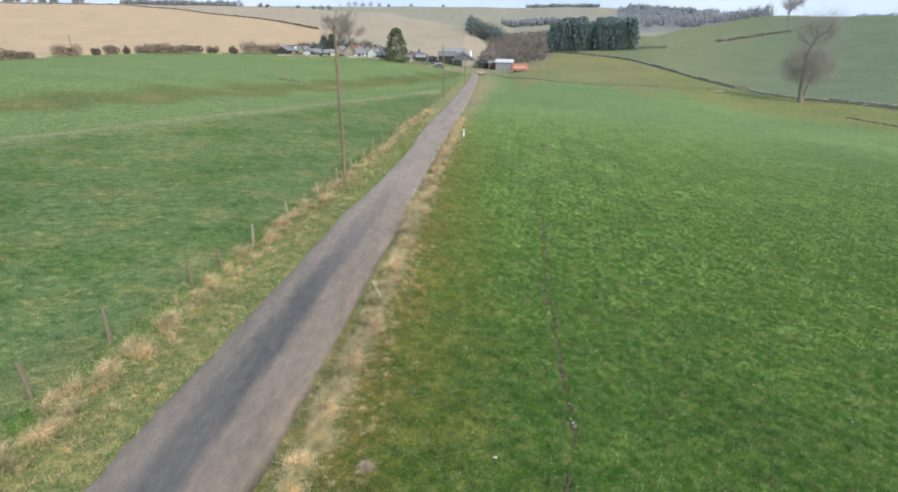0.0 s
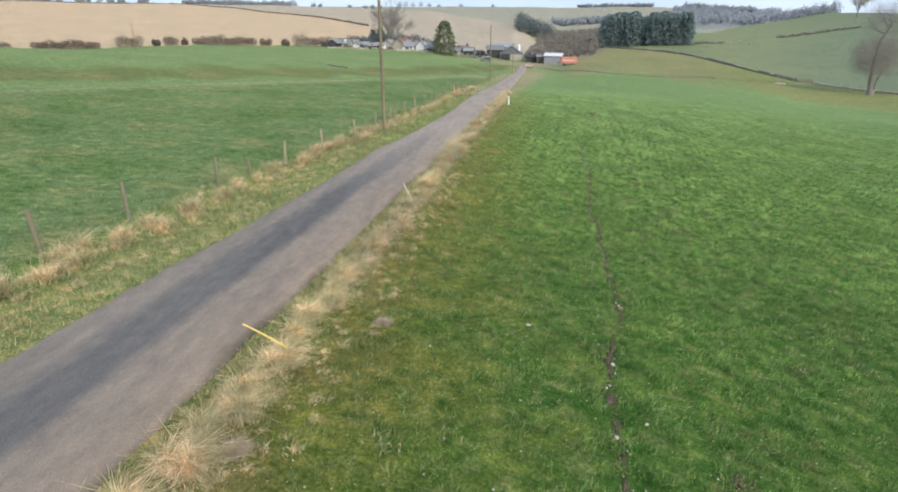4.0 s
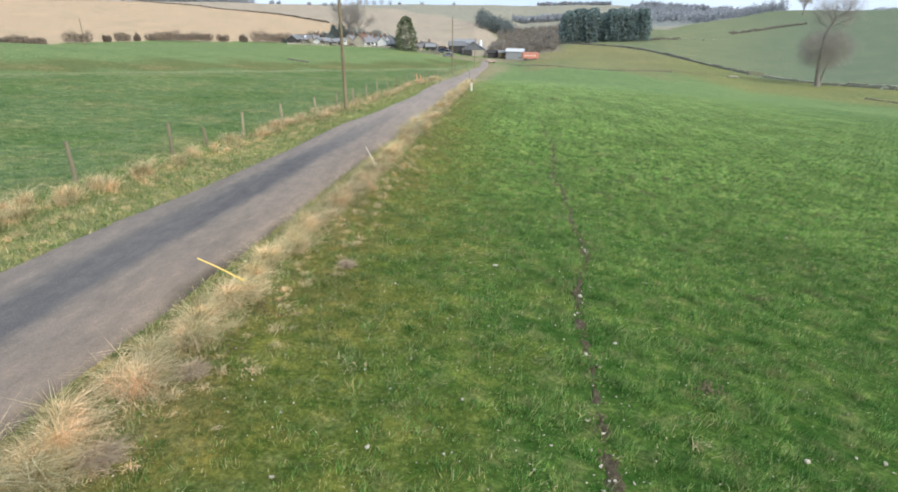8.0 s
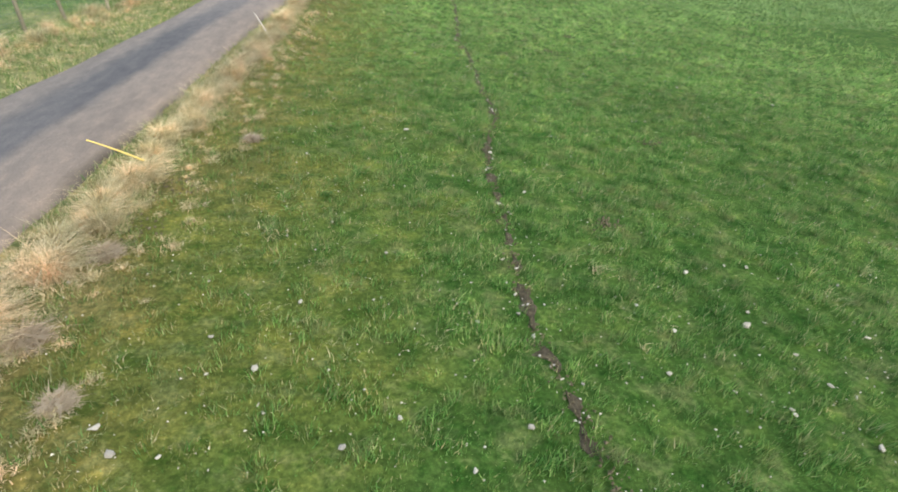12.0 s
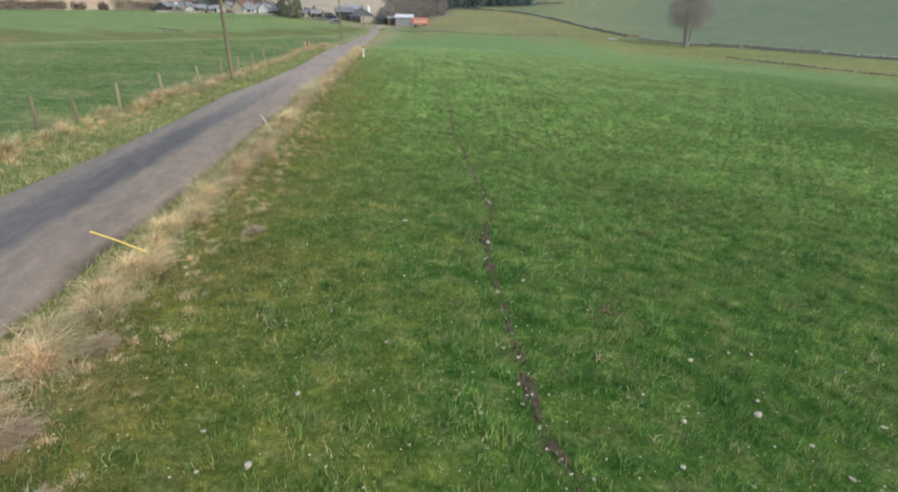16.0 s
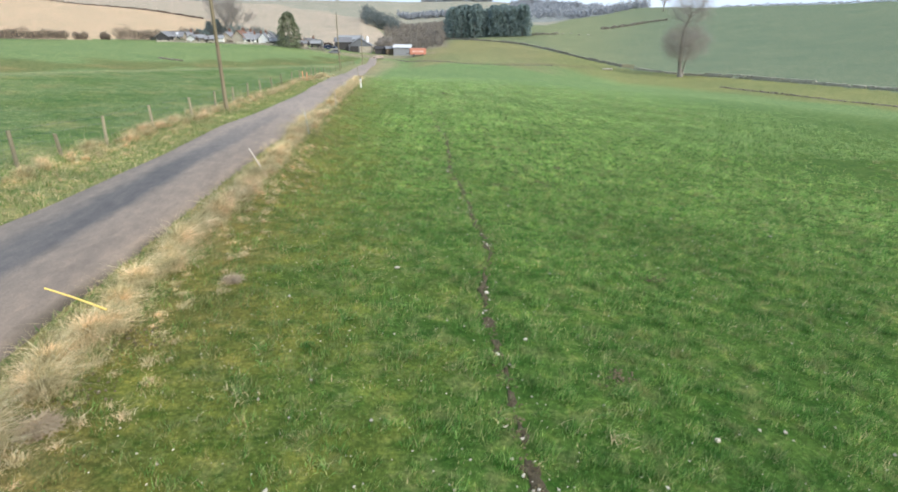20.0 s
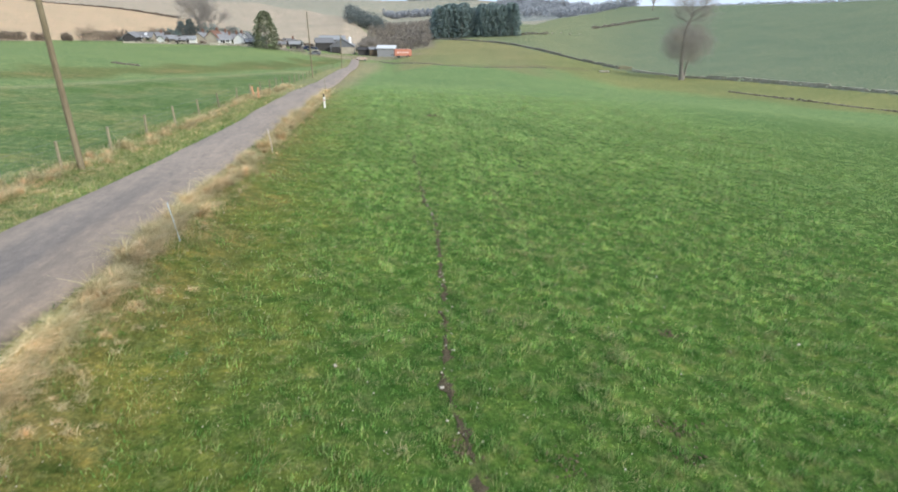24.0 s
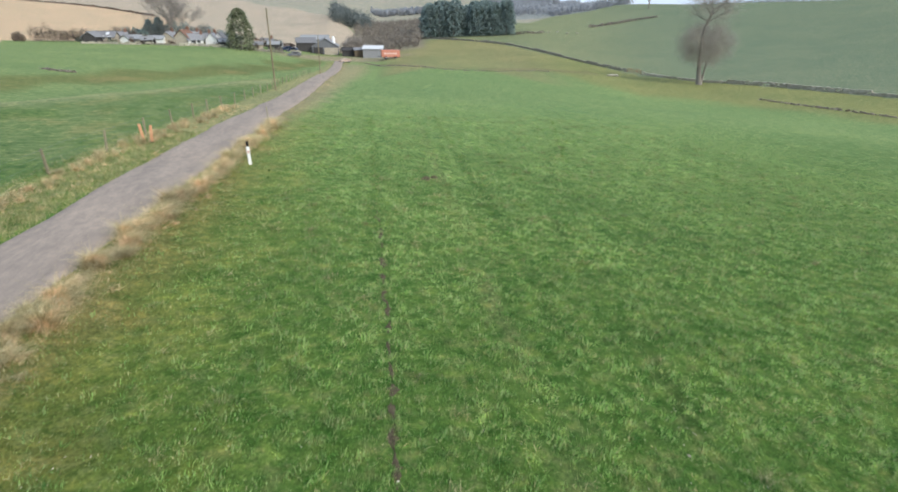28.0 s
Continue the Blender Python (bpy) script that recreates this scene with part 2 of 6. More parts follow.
pole_mat = simple("weathered_pole", (0.10, 0.078, 0.048), (0.31, 0.262, 0.17), 6.0, 0.85, stretch=(1, 1, 0.06), relief=0.5)
post_mat = simple("weathered_post", (0.16, 0.142, 0.092), (0.37, 0.33, 0.215), 7.0, 0.9, stretch=(1, 1, 0.15), relief=0.4, by_object=0.25)
wire_mat = simple("galvanised_wire", (0.12, 0.125, 0.12), (0.22, 0.225, 0.215), 20.0, 0.5, 0.7, relief=0)
bark_mat = simple("grey_bark", (0.15, 0.137, 0.115), (0.26, 0.24, 0.205), 2.5, 0.95, stretch=(1, 1, 0.3), relief=0.5)
twig_mat = foliage("bare_twigs", [(0.0, (0.26, 0.235, 0.21)), (0.6, (0.38, 0.345, 0.31)), (1.0, (0.48, 0.44, 0.40))], mottle=0.15, thin=0.45)
# needles lightened and blued: distance haze painted into the clump's colour
conifer_mat = foliage("conifer_needles", [(0.0, (0.147, 0.210, 0.210)), (0.5, (0.195, 0.260, 0.254)), (1.0, (0.236, 0.301, 0.289))], mottle=0.2, thin=0.3)
fir_mat = foliage("garden_fir_needles", [(0.0, (0.12, 0.145, 0.085)), (0.5, (0.18, 0.205, 0.13)), (1.0, (0.24, 0.26, 0.17))], mottle=0.3, thin=0.3)
hedge_mat = foliage("winter_hedge", [(0.0, (0.095, 0.072, 0.060)), (0.5, (0.135, 0.105, 0.086)), (1.0, (0.180, 0.145, 0.118))])
# three far woods paled, two of them blued: distance haze in the colour
wood_mat = foliage("far_winter_wood", [(0.0, (0.20, 0.178, 0.150)), (0.5, (0.26, 0.232, 0.198)), (1.0, (0.34, 0.305, 0.26))], mottle=0.15, thin=0.45)
haze_wood_mat = foliage("far_hazed_wood", [(0.0, (0.31, 0.335, 0.37)), (0.5, (0.35, 0.37, 0.40)), (1.0, (0.39, 0.41, 0.435))], mottle=0.15, thin=0.45)
bluewood_mat = foliage("far_evergreen_wood", [(0.0, (0.13, 0.155, 0.15)), (0.5, (0.165, 0.19, 0.185)), (1.0, (0.20, 0.225, 0.215))], mottle=0.15, thin=0.45)
wallstone_mat = simple("dry_stone", (0.20, 0.19, 0.145), (0.40, 0.375, 0.295), 2.0, 0.95, relief=0.6, by_object=0.3)
render_white = simple("white_render", (0.62, 0.615, 0.59), (0.82, 0.81, 0.79), 0.6, 0.9, relief=0.1)
render_cream = simple("stone_house_wall", (0.30, 0.26, 0.20), (0.46, 0.41, 0.33), 1.2, 0.9, relief=0.3)
dark_board = simple("dark_boarding", (0.035, 0.034, 0.034), (0.085, 0.08, 0.078), 1.5, 0.8, stretch=(4, 4, 0.3))
slate_mat = simple("grey_slate", (0.15, 0.15, 0.155), (0.27, 0.27, 0.275), 2.0, 0.95, by_object=0.3)
tile_mat = simple("red_brown_tile", (0.13, 0.075, 0.055), (0.26, 0.15, 0.11), 2.0, 0.85)
sheet_mat = simple("pale_roof_sheet", (0.42, 0.43, 0.44), (0.64, 0.65, 0.655), 1.0, 0.5, stretch=(1, 6, 1))
greysheet_mat = simple("grey_sheet_cladding", (0.19, 0.195, 0.20), (0.33, 0.335, 0.335), 1.0, 0.6, stretch=(6, 1, 1))
cladding_mat = simple("dark_grey_cladding", (0.11, 0.115, 0.125), (0.18, 0.185, 0.195), 1.0, 0.6, stretch=(6, 1, 1))
glass_mat, n, l, bsdf = material("dark_window_glass", 0.12)
bsdf.inputs["Base Color"].default_value = (0.02, 0.024, 0.028, 1)
red_mat = simple("orange_red_paint", (0.46, 0.175, 0.12), (0.56, 0.25, 0.175), 1.5, 0.5, relief=0.05)
white_paint = simple("white_paint", (0.70, 0.70, 0.68), (0.84, 0.84, 0.82), 3.0, 0.5, relief=0.05)
black_mat = simple("black_rubber", (0.012, 0.012, 0.012), (0.03, 0.03, 0.03), 5.0, 0.8)
yellow_mat = simple("yellow_cane", (0.72, 0.50, 0.12), (0.86, 0.66, 0.22), 12.0, 0.5, relief=0.1)
letter_mat = simple("faded_pale_lettering", (0.56, 0.38, 0.32), (0.70, 0.52, 0.45), 6.0, 0.6, relief=0.05)
cane_mat = simple("bleached_cane", (0.66, 0.58, 0.48), (0.84, 0.78, 0.70), 12.0, 0.6, relief=0.1)
blue_mat = simple("pale_blue_plastic", (0.36, 0.50, 0.58), (0.58, 0.70, 0.76), 12.0, 0.45, relief=0.05)
orange_mat = simple("faded_orange_plastic", (0.50, 0.24, 0.13), (0.60, 0.34, 0.20), 4.0, 0.5, relief=0.05)
dull_mat = simple("dull_tan_paint", (0.36, 0.27, 0.22), (0.50, 0.39, 0.32), 1.5, 0.6, relief=0.05)
mud_mat = simple("brown_mud", (0.10, 0.075, 0.05), (0.21, 0.165, 0.115), 1.0, 0.95)


# ---- building helpers ----
def link_part(name, me, mat, parent=None, label="", at=None):
    me.materials.append(mat)
    ob = new(name, me)
    if parent is not None:
        ob.parent = parent
    if at is not None:
        ob.matrix_basis = at
    if label:
        ob["label"] = label
    return ob


def part(name, bm, mat, parent=None, label="", at=None):
    me = bpy.data.meshes.new(name)
    bm.to_mesh(me)
    bm.free()
    return link_part(name, me, mat, parent, label, at)


def np_mesh(name, verts, faces, smooth=False):
    """A mesh from arrays: faces all of one size."""
    verts, faces = np.asarray(verts, np.float32), np.asarray(faces, np.int32)
    me = bpy.data.meshes.new(name)
    me.vertices.add(len(verts))
    me.vertices.foreach_set("co", verts.ravel())
    k = faces.shape[1]
    me.loops.add(faces.size)
    me.loops.foreach_set("vertex_index", faces.ravel())
    me.polygons.add(len(faces))
    me.polygons.foreach_set("loop_start", np.arange(0, faces.size, k, dtype=np.int32))
    me.polygons.foreach_set("loop_total", np.full(len(faces), k, np.int32))
    me.polygons.foreach_set("use_smooth", np.full(len(faces), smooth))
    me.update(calc_edges=True)
    return me


def thing(name, at, label, category, group="", kind=""):
    ob = new(name)
    ob.empty_display_size = 0.3
    ob.matrix_basis = at
    return tagged(ob, label, category, group, kind)


def box_bm(x0, x1, y0, y1, z0, z1, bevel=0.0, bm=None):
    bm = bm or bmesh.new()
    v = [bm.verts.new(p) for p in ((x0, y0, z0), (x1, y0, z0), (x1, y1, z0), (x0, y1, z0), (x0, y0, z1), (x1, y0, z1), (x1, y1, z1), (x0, y1, z1))]
    for f in ((0, 3, 2, 1), (4, 5, 6, 7), (0, 1, 5, 4), (1, 2, 6, 5), (2, 3, 7, 6), (3, 0, 4, 7)):
        bm.faces.new([v[i] for i in f])
    if bevel:
        bmesh.ops.bevel(bm, geom=bm.edges[:], offset=bevel, segments=2, affect="EDGES")
    return bm


def tube(points, radii, sides=8):
    """Vertices and quads of a tapering tube along points."""
    p = np.asarray(points, float)
    d = np.gradient(p, axis=0)
    d /= np.linalg.norm(d, axis=1)[:, None] + 1e-9
    ref = np.where(np.abs(d[:, 2:3]) > 0.9, [[1.0, 0, 0]], [[0, 0, 1.0]])
    a = np.cross(d, ref)
    a /= np.linalg.norm(a, axis=1)[:, None] + 1e-9
    b = np.cross(d, a)
    ang = np.linspace(0, 2 * np.pi, sides, endpoint=False)
    ring = np.cos(ang)[None, :, None] * a[:, None] + np.sin(ang)[None, :, None] * b[:, None]
    v = (p[:, None] + ring * np.asarray(radii, float)[:, None, None]).reshape(-1, 3)
    i, j = np.meshgrid(np.arange(len(p) - 1), np.arange(sides), indexing="ij")
    j2 = (j + 1) % sides
    f = np.stack([i * sides + j, i * sides + j2, (i + 1) * sides + j2, (i + 1) * sides + j], -1).reshape(-1, 4)
    return v, f


def joined(pieces):
    vs, fs, base = [], [], 0
    for v, f in pieces:
        vs.append(v)
        fs.append(f + base)
        base += len(v)
    return np.concatenate(vs), np.concatenate(fs)


def smooth_step(a, b, x):
    t = np.clip((x - a) / (b - a), 0, 1)
    return t * t * (3 - 2 * t)


def wave_noise(x, y, scale, seed):
    """Cheap smooth noise of about -1 to 1 from a few crossing waves."""
    g = np.random.default_rng(seed)
    out = 0
    for k in range(6):
        ang, ph, fr = g.uniform(0, 6.28), g.uniform(0, 6.28), g.uniform(0.6, 1.8) / scale
        out = out + np.sin((x * np.cos(ang) + y * np.sin(ang)) * fr * 6.28 + ph + 1.3 * np.sin((x * np.sin(ang) - y * np.cos(ang)) * fr * 2.9 + ph))
    return out / 3.2


# ---- lie of the land: a sloping pasture, a dip beside it, a valley with hills round it ----
LAND_B = (-75, -38, -28, -16, -6, 1.5, 3.5, 4.6, 6, 10.5, 14, 19, 26.6, 32, 48, 75)
FOOT_R = (190, 226, 235, 245, 255, 258, 254, 249, 242, 300, 300, 240, 195, 190, 150, 130)
FOOT_Z = (-3.0, -4.8, -4.1, -5.4, -6.9, -10.6, -10.9, -11.0, -10.9, -6.9, -6.2, -7.8, -10.6, -11.1, -8.9, -7.6)
CREST_R = (900, 900, 900, 900, 760, 450, 450, 470, 600, 520, 440, 430, 700, 600, 450, 400)
CREST_E = (1.1, 1.1, 1.1, 1.0, 0.7, -0.25, -1.0, -1.2, -1.0, -0.9, -0.8, -0.75, 0.70, 0.86, 1.40, 1.55)
RIM_E = (0.6, 0.65, 0.7, 0.95, 1.05, 1.1, 1.1, 1.1, 1.1, 1.15, 1.15, 0.95, 0.4, 0.4, 0.6, 0.6)
RIM_R, EYE_Z = 1700.0, 4.7


def road_x(y):
    return -5.42 + 0.0765 * y - 0.00006 * np.clip(y - 60, 0, None) ** 2


def land(x, y):
    x, y = np.asarray(x, float), np.asarray(y, float)
    r, b = np.hypot(x, y) + 1e-6, np.degrees(np.arctan2(x, y))
    near = 1.30 - 0.050 * y - 0.061 * np.clip(x, -160, 160)
    over = -0.94 * (x + 15) + 0.342 * (y - 48)
    near = near - 2.4 * smooth_step(9, 24, over) * (1 - smooth_step(22, 78, over)) * smooth_step(-25, 15, y) * smooth_step(3, 15, road_x(y) - x)
    off = x - road_x(y)
    near = near - (0.03 + 0.31 * smooth_step(1.7, 3.7, off)) * smooth_step(8, 17, y) * (1 - smooth_step(24, 50, y)) * smooth_step(-9, -3, off)
    near = near - 0.42 * smooth_step(62, 96, y) * (1 - smooth_step(112, 150, y)) * smooth_step(-9, -3, off) * (1 - smooth_step(5, 30, off))
    near = near + 0.05 * wave_noise(x, y, 9.0, 3) * smooth_step(4, 18, r)
    rb, zb = np.interp(b, LAND_B, FOOT_R), np.interp(b, LAND_B, FOOT_Z)
    rc = np.interp(b, LAND_B, CREST_R)
    zc = EYE_Z + rc * np.tan(np.radians(np.interp(b, LAND_B, CREST_E)))
    zr = EYE_Z + RIM_R * np.tan(np.radians(np.interp(b, LAND_B, RIM_E)))
    w = smooth_step(0.42, 1.0, r / rb)
    z = near * (1 - w) + zb * w
    t = np.clip((r - rb) / (rc - rb), 0, 1)
    z = z + (zc - zb) * (0.45 * t + 0.55 * t * t * (3 - 2 * t))
    t = np.clip((r - rc) / (RIM_R - rc), 0, 1)
    z = z + (zr - zc) * t * t * (3 - 2 * t)
    z = z + 0.9 * wave_noise(x, y, 190.0, 5) * smooth_step(260, 520, r)
    return z


def on_land(x, y, dz=0.0, turn=0.0):
    return pose(x, y, float(land(x, y)) + dz, 0, 0, turn)


def polar(b, r):
    return r * math.sin(radians(b)), r * math.cos(radians(b))


def crop_haze_colour(x, y):
    """The crop that grows at a place: base colours of pasture, stubble, rough grass and mud, with far haze and near
    shade mixed in.
    """
    r, b = np.hypot(x, y) + 1e-6, np.degrees(np.arctan2(x, y))
    rb, rc = np.interp(b, LAND_B, FOOT_R), np.interp(b, LAND_B, CREST_R)
    wob = wave_noise(x, y, 25.0, 11)
    wob2 = wave_noise(x, y, 3.0, 12)
    col = np.empty((len(x), 3))
    # far pasture and hill greens dulled and blued: distance haze in the colour
    lush, hazed_green, hill = np.array((0.088, 0.165, 0.036)), np.array((0.158, 0.216, 0.094)), np.array((0.140, 0.174, 0.122))
    yellow, brown = np.array((0.190, 0.205, 0.048)), np.array((0.215, 0.200, 0.105))
    tan, pale = np.array((0.475, 0.345, 0.25)), np.array((0.375, 0.308, 0.262))
    col[:] = lush

    def lay(c, w):
        nonlocal col
        w = np.clip(w, 0, 1)[:, None]
        col = col * (1 - w) + c * w
    off = x - road_x(y)
    # poorer yellow sward beside the road
    lay(yellow, (1 - smooth_step(3.2, 7.0, off + 0.9 * wob2)) * (off > 0) * (0.9 - 0.4 * smooth_step(14, 32, y)))
    lay(np.array((0.21, 0.175, 0.06)), (1 - smooth_step(2.4, 4.2, off + 0.7 * wob2)) * (off > 0) * 0.7)
    # pasture past the fence dulled and paled: haze in its colour
    lay(np.array((0.122, 0.172, 0.072)), (off < -4.0) * 1.0)
    lay(np.array((0.185, 0.190, 0.085)), (off < -4.0) * smooth_step(0.15, 0.7, wave_noise(x, y, 5.0, 15) + 0.5 * wob2) * 0.6)
    lay(np.array((0.066, 0.128, 0.036)), (off < -4.0) * smooth_step(0.1, 0.7, wave_noise(x, y, 8.0, 16) + 0.4 * wob2) * 0.6)
    # field paled with distance: haze mixed into its colour
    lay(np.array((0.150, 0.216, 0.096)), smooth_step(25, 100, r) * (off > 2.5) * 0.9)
    over = -0.94 * (x + 15) + 0.342 * (y - 48)
    lay(hazed_green, smooth_step(11, 17, over))
    lay(np.array((0.25, 0.26, 0.145)), smooth_step(6, 11, over) * (1 - smooth_step(11, 14, over)) * 0.8 * (off < -5))
    lay(np.array((0.118, 0.132, 0.052)), smooth_step(33, 37, over + 2 * wob) * (1 - smooth_step(42, 50, over + 4 * wob)) * (off < -5) * 0.85)
    lay(np.array((0.27, 0.20, 0.10)), smooth_step(35, 37, over) * (1 - smooth_step(39, 43, over)) * smooth_step(0.1, 0.6, wob) * (off < -8) * 0.35)
    # old wheel lines in the pasture
    for lx, ly, ww, tone in (((10.1, 11.1, 11.7, 13.3, 16.8, 22.0, 26.6), (34, 42, 44, 49, 57, 66, 79), 0.16, (0.05, 0.085, 0.025)),
                             ((4.9, 5.6, 6.6, 8.2), (24, 38, 52, 75), 0.22, (0.055, 0.115, 0.03)), ((6.9, 8.0, 9.4, 12.0), (24, 38, 52, 75), 0.25, (0.16, 0.18, 0.075)),
                             ((8.2, 9.3, 10.9, 13.5), (24, 38, 52, 75), 0.2, (0.055, 0.115, 0.03))):
        dist = np.abs(x - np.interp(y, ly, lx) - 0.12 * wob2)
        lay(np.array(tone), (1 - smooth_step(ww * 0.4, ww * 1.4, dist)) * (y > ly[0]) * (y < ly[-1]) * 0.55 * np.clip(0.6 + 0.8 * wave_noise(x, y, 6.0, 14), 0, 1))
    # near sward darkened for the shade between its blades, easing to full tone with distance
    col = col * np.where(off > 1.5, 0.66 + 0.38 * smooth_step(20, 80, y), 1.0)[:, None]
    # verges
    lay(np.array((0.205, 0.205, 0.092)), (off < -1.3) * (1 - smooth_step(3.2, 4.1, -off + 0.2 * wob2)) * (y < 225))
    lay(np.array((0.19, 0.165, 0.075)), (off > 1.2) * (1 - smooth_step(1.9, 2.9, off + 0.3 * wob2)) * (y < 225))
    lay(np.array((0.27, 0.235, 0.15)), (off > 1.2) * (1 - smooth_step(0.7, 1.3, (off + 0.5 * wob2) / (1.5 + 0.045 * np.clip(y - 45, 0, None)))) * smooth_step(45, 90, y) * (y < 215) * 0.8)
    lay(np.array((0.25, 0.24, 0.135)), (off < -1.3) * (1 - smooth_step(3.0, 4.2, -off)) * smooth_step(38, 80, y) * (y < 215) * 0.7)
    # brown rough pasture below the long wall, pale strip along it
    strip = smooth_step(0.72, 0.80, r / rb + 0.02 * wob) * (b > 7.5)
    lay(np.array((0.185, 0.195, 0.085)), strip * (r < rb * 1.02))
    lay(brown, smooth_step(0.60, 0.66, r / rb) * (r < rb) * smooth_step(5.5, 7.5, b) * (1 - smooth_step(17, 23, b)) * 0.8)
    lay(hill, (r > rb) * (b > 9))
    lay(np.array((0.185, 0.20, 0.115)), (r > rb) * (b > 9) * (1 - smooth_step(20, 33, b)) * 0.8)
    # stubble on the hill beyond the village
    wood_edge = np.interp(r, (275, 430, 900), (5.6, 2.3, 2.0)) + 0.15 * wob
    stub = (r > np.where(b > -7, np.maximum(238, rb * 1.03), rb * 1.04)) * (b < wood_edge) * (b > -130)
    lay(tan, stub.astype(float))
    lay(pale, stub * smooth_step(0.0, 0.5, (r - hedge_line(b)) / 20 + 0.2 * wob))
    lay(pale, stub * smooth_step(-12.5, -8.5, b + 0.4 * wob))
    # land past the crest greyed, haze painted into its tones
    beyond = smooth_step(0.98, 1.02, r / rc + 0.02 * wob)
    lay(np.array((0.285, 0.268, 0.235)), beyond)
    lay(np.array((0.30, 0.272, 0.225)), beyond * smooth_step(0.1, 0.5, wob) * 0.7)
    # blue-grey haze tone on the ground under the far hillside wood
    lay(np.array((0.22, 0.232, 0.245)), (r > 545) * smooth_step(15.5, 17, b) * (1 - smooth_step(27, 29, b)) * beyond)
    lay(np.array((0.17, 0.13, 0.085)), (1 - smooth_step(1.0, 3.5, np.abs(y - np.interp(x, (18, 36, 70), (224, 184, 172)) - 1.5 * wob))) * (x > 17) * (x < 75) * 0.6)
    # leaf litter and dead grass under the scrub behind the farm
    lay(np.array((0.215, 0.185, 0.150)), smooth_step(-0.1, 0.3, b - wood_edge) * (1 - smooth_step(9.4, 10.2, b)) * smooth_step(250, 272, r) * (1 - smooth_step(520, 570, r)) * 0.95)
    # yard of the farm
    lay(np.array((0.27, 0.215, 0.165)), (1 - smooth_step(6, 15, np.hypot((x - 12) / 2.2, y - 238) + 2 * wob2)) * 0.85)
    return col


def hedge_line(b):
    """Distance of the hedge that parts the two stubble fields."""
    return np.interp(b, (-60, -28, -12, 0), (900, 760, 440, 380))


rad = np.concatenate([[0.004, 0.3], np.geomspace(1.0, 3600.0, 330)])
ang = np.radians(np.concatenate([np.arange(-180, -62, 4.0), np.arange(-62, 82, 0.24), np.arange(82, 180, 4.0)]))
rr, aa = np.meshgrid(rad, ang, indexing="ij")
gx, gy = (rr * np.sin(aa)).ravel() - 0.7, (rr * np.cos(aa)).ravel() - 0.9
gv = np.stack([gx, gy, land(gx, gy)], 1)
na = len(ang)
gi, gj = np.meshgrid(np.arange(len(rad) - 1), np.arange(na), indexing="ij")
gj2 = (gj + 1) % na
gf = np.stack([gi * na + gj, gi * na + gj2, (gi + 1) * na + gj2, (gi + 1) * na + gj], -1).reshape(-1, 4)[:, ::-1]
ground_me = np_mesh("ground", gv, gf, True)
layer = ground_me.color_attributes.new("crop", "FLOAT_COLOR", "POINT")
layer.data.foreach_set("color", np.c_[crop_haze_colour(gx, gy), np.ones(len(gx))].astype(np.float32).ravel())
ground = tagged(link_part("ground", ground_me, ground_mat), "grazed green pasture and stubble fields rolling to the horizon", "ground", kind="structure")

# ---- the lane ----
ry = np.concatenate([np.arange(-30, 60, 0.4), np.arange(60, 226, 1.0)])
ru = np.linspace(-0.5, 0.5, 15)
yy, uu = np.meshgrid(ry, ru, indexing="ij")
lane_left = np.interp(yy, (25, 33, 45, 52), (-1.54, -1.17, -1.12, -1.42))
lane_right = np.interp(yy, (24, 30), (1.54, 1.39))
frayed = 1 + 0.05 * wave_noise(yy * 1.0, yy * 0 + 5 * np.sign(uu), 2.2, 21) * (np.abs(uu) > 0.45)
xx = road_x(yy) + (lane_left + (uu + 0.5) * (lane_right - lane_left)) * frayed
zz = land(xx, yy) + 0.05 + 0.0014 * np.clip(yy - 45, 0, None) + 0.05 * (1 - (2 * uu) ** 2) - 0.10 * (np.abs(uu) > 0.49)
rv = np.stack([xx, yy, zz], -1).reshape(-1, 3)
nu = len(ru)
ri, rj = np.meshgrid(np.arange(len(ry) - 1), np.arange(nu - 1), indexing="ij")
rf = np.stack([ri * nu + rj, ri * nu + rj + 1, (ri + 1) * nu + rj + 1, (ri + 1) * nu + rj], -1).reshape(-1, 4)
road_me = np_mesh("road", rv, rf, True)
layer = road_me.color_attributes.new("across", "FLOAT_COLOR", "POINT")
acr = (uu + 0.5).ravel()
away = smooth_step(15, 36, yy).ravel() * 0.92
layer.data.foreach_set("color", np.stack([acr, away, acr, np.ones_like(acr)], 1).astype(np.float32).ravel())
tagged(link_part("road", road_me, road_mat), "narrow worn tarmac lane, pale wheel lines and a dark crown", "road", kind="structure")


# ---- grass ----
def fence_x(y):
    return road_x(y) - np.interp(y, (0, 12, 20, 28, 50, 90), (4.3, 4.2, 3.65, 3.35, 3.6, 3.5))


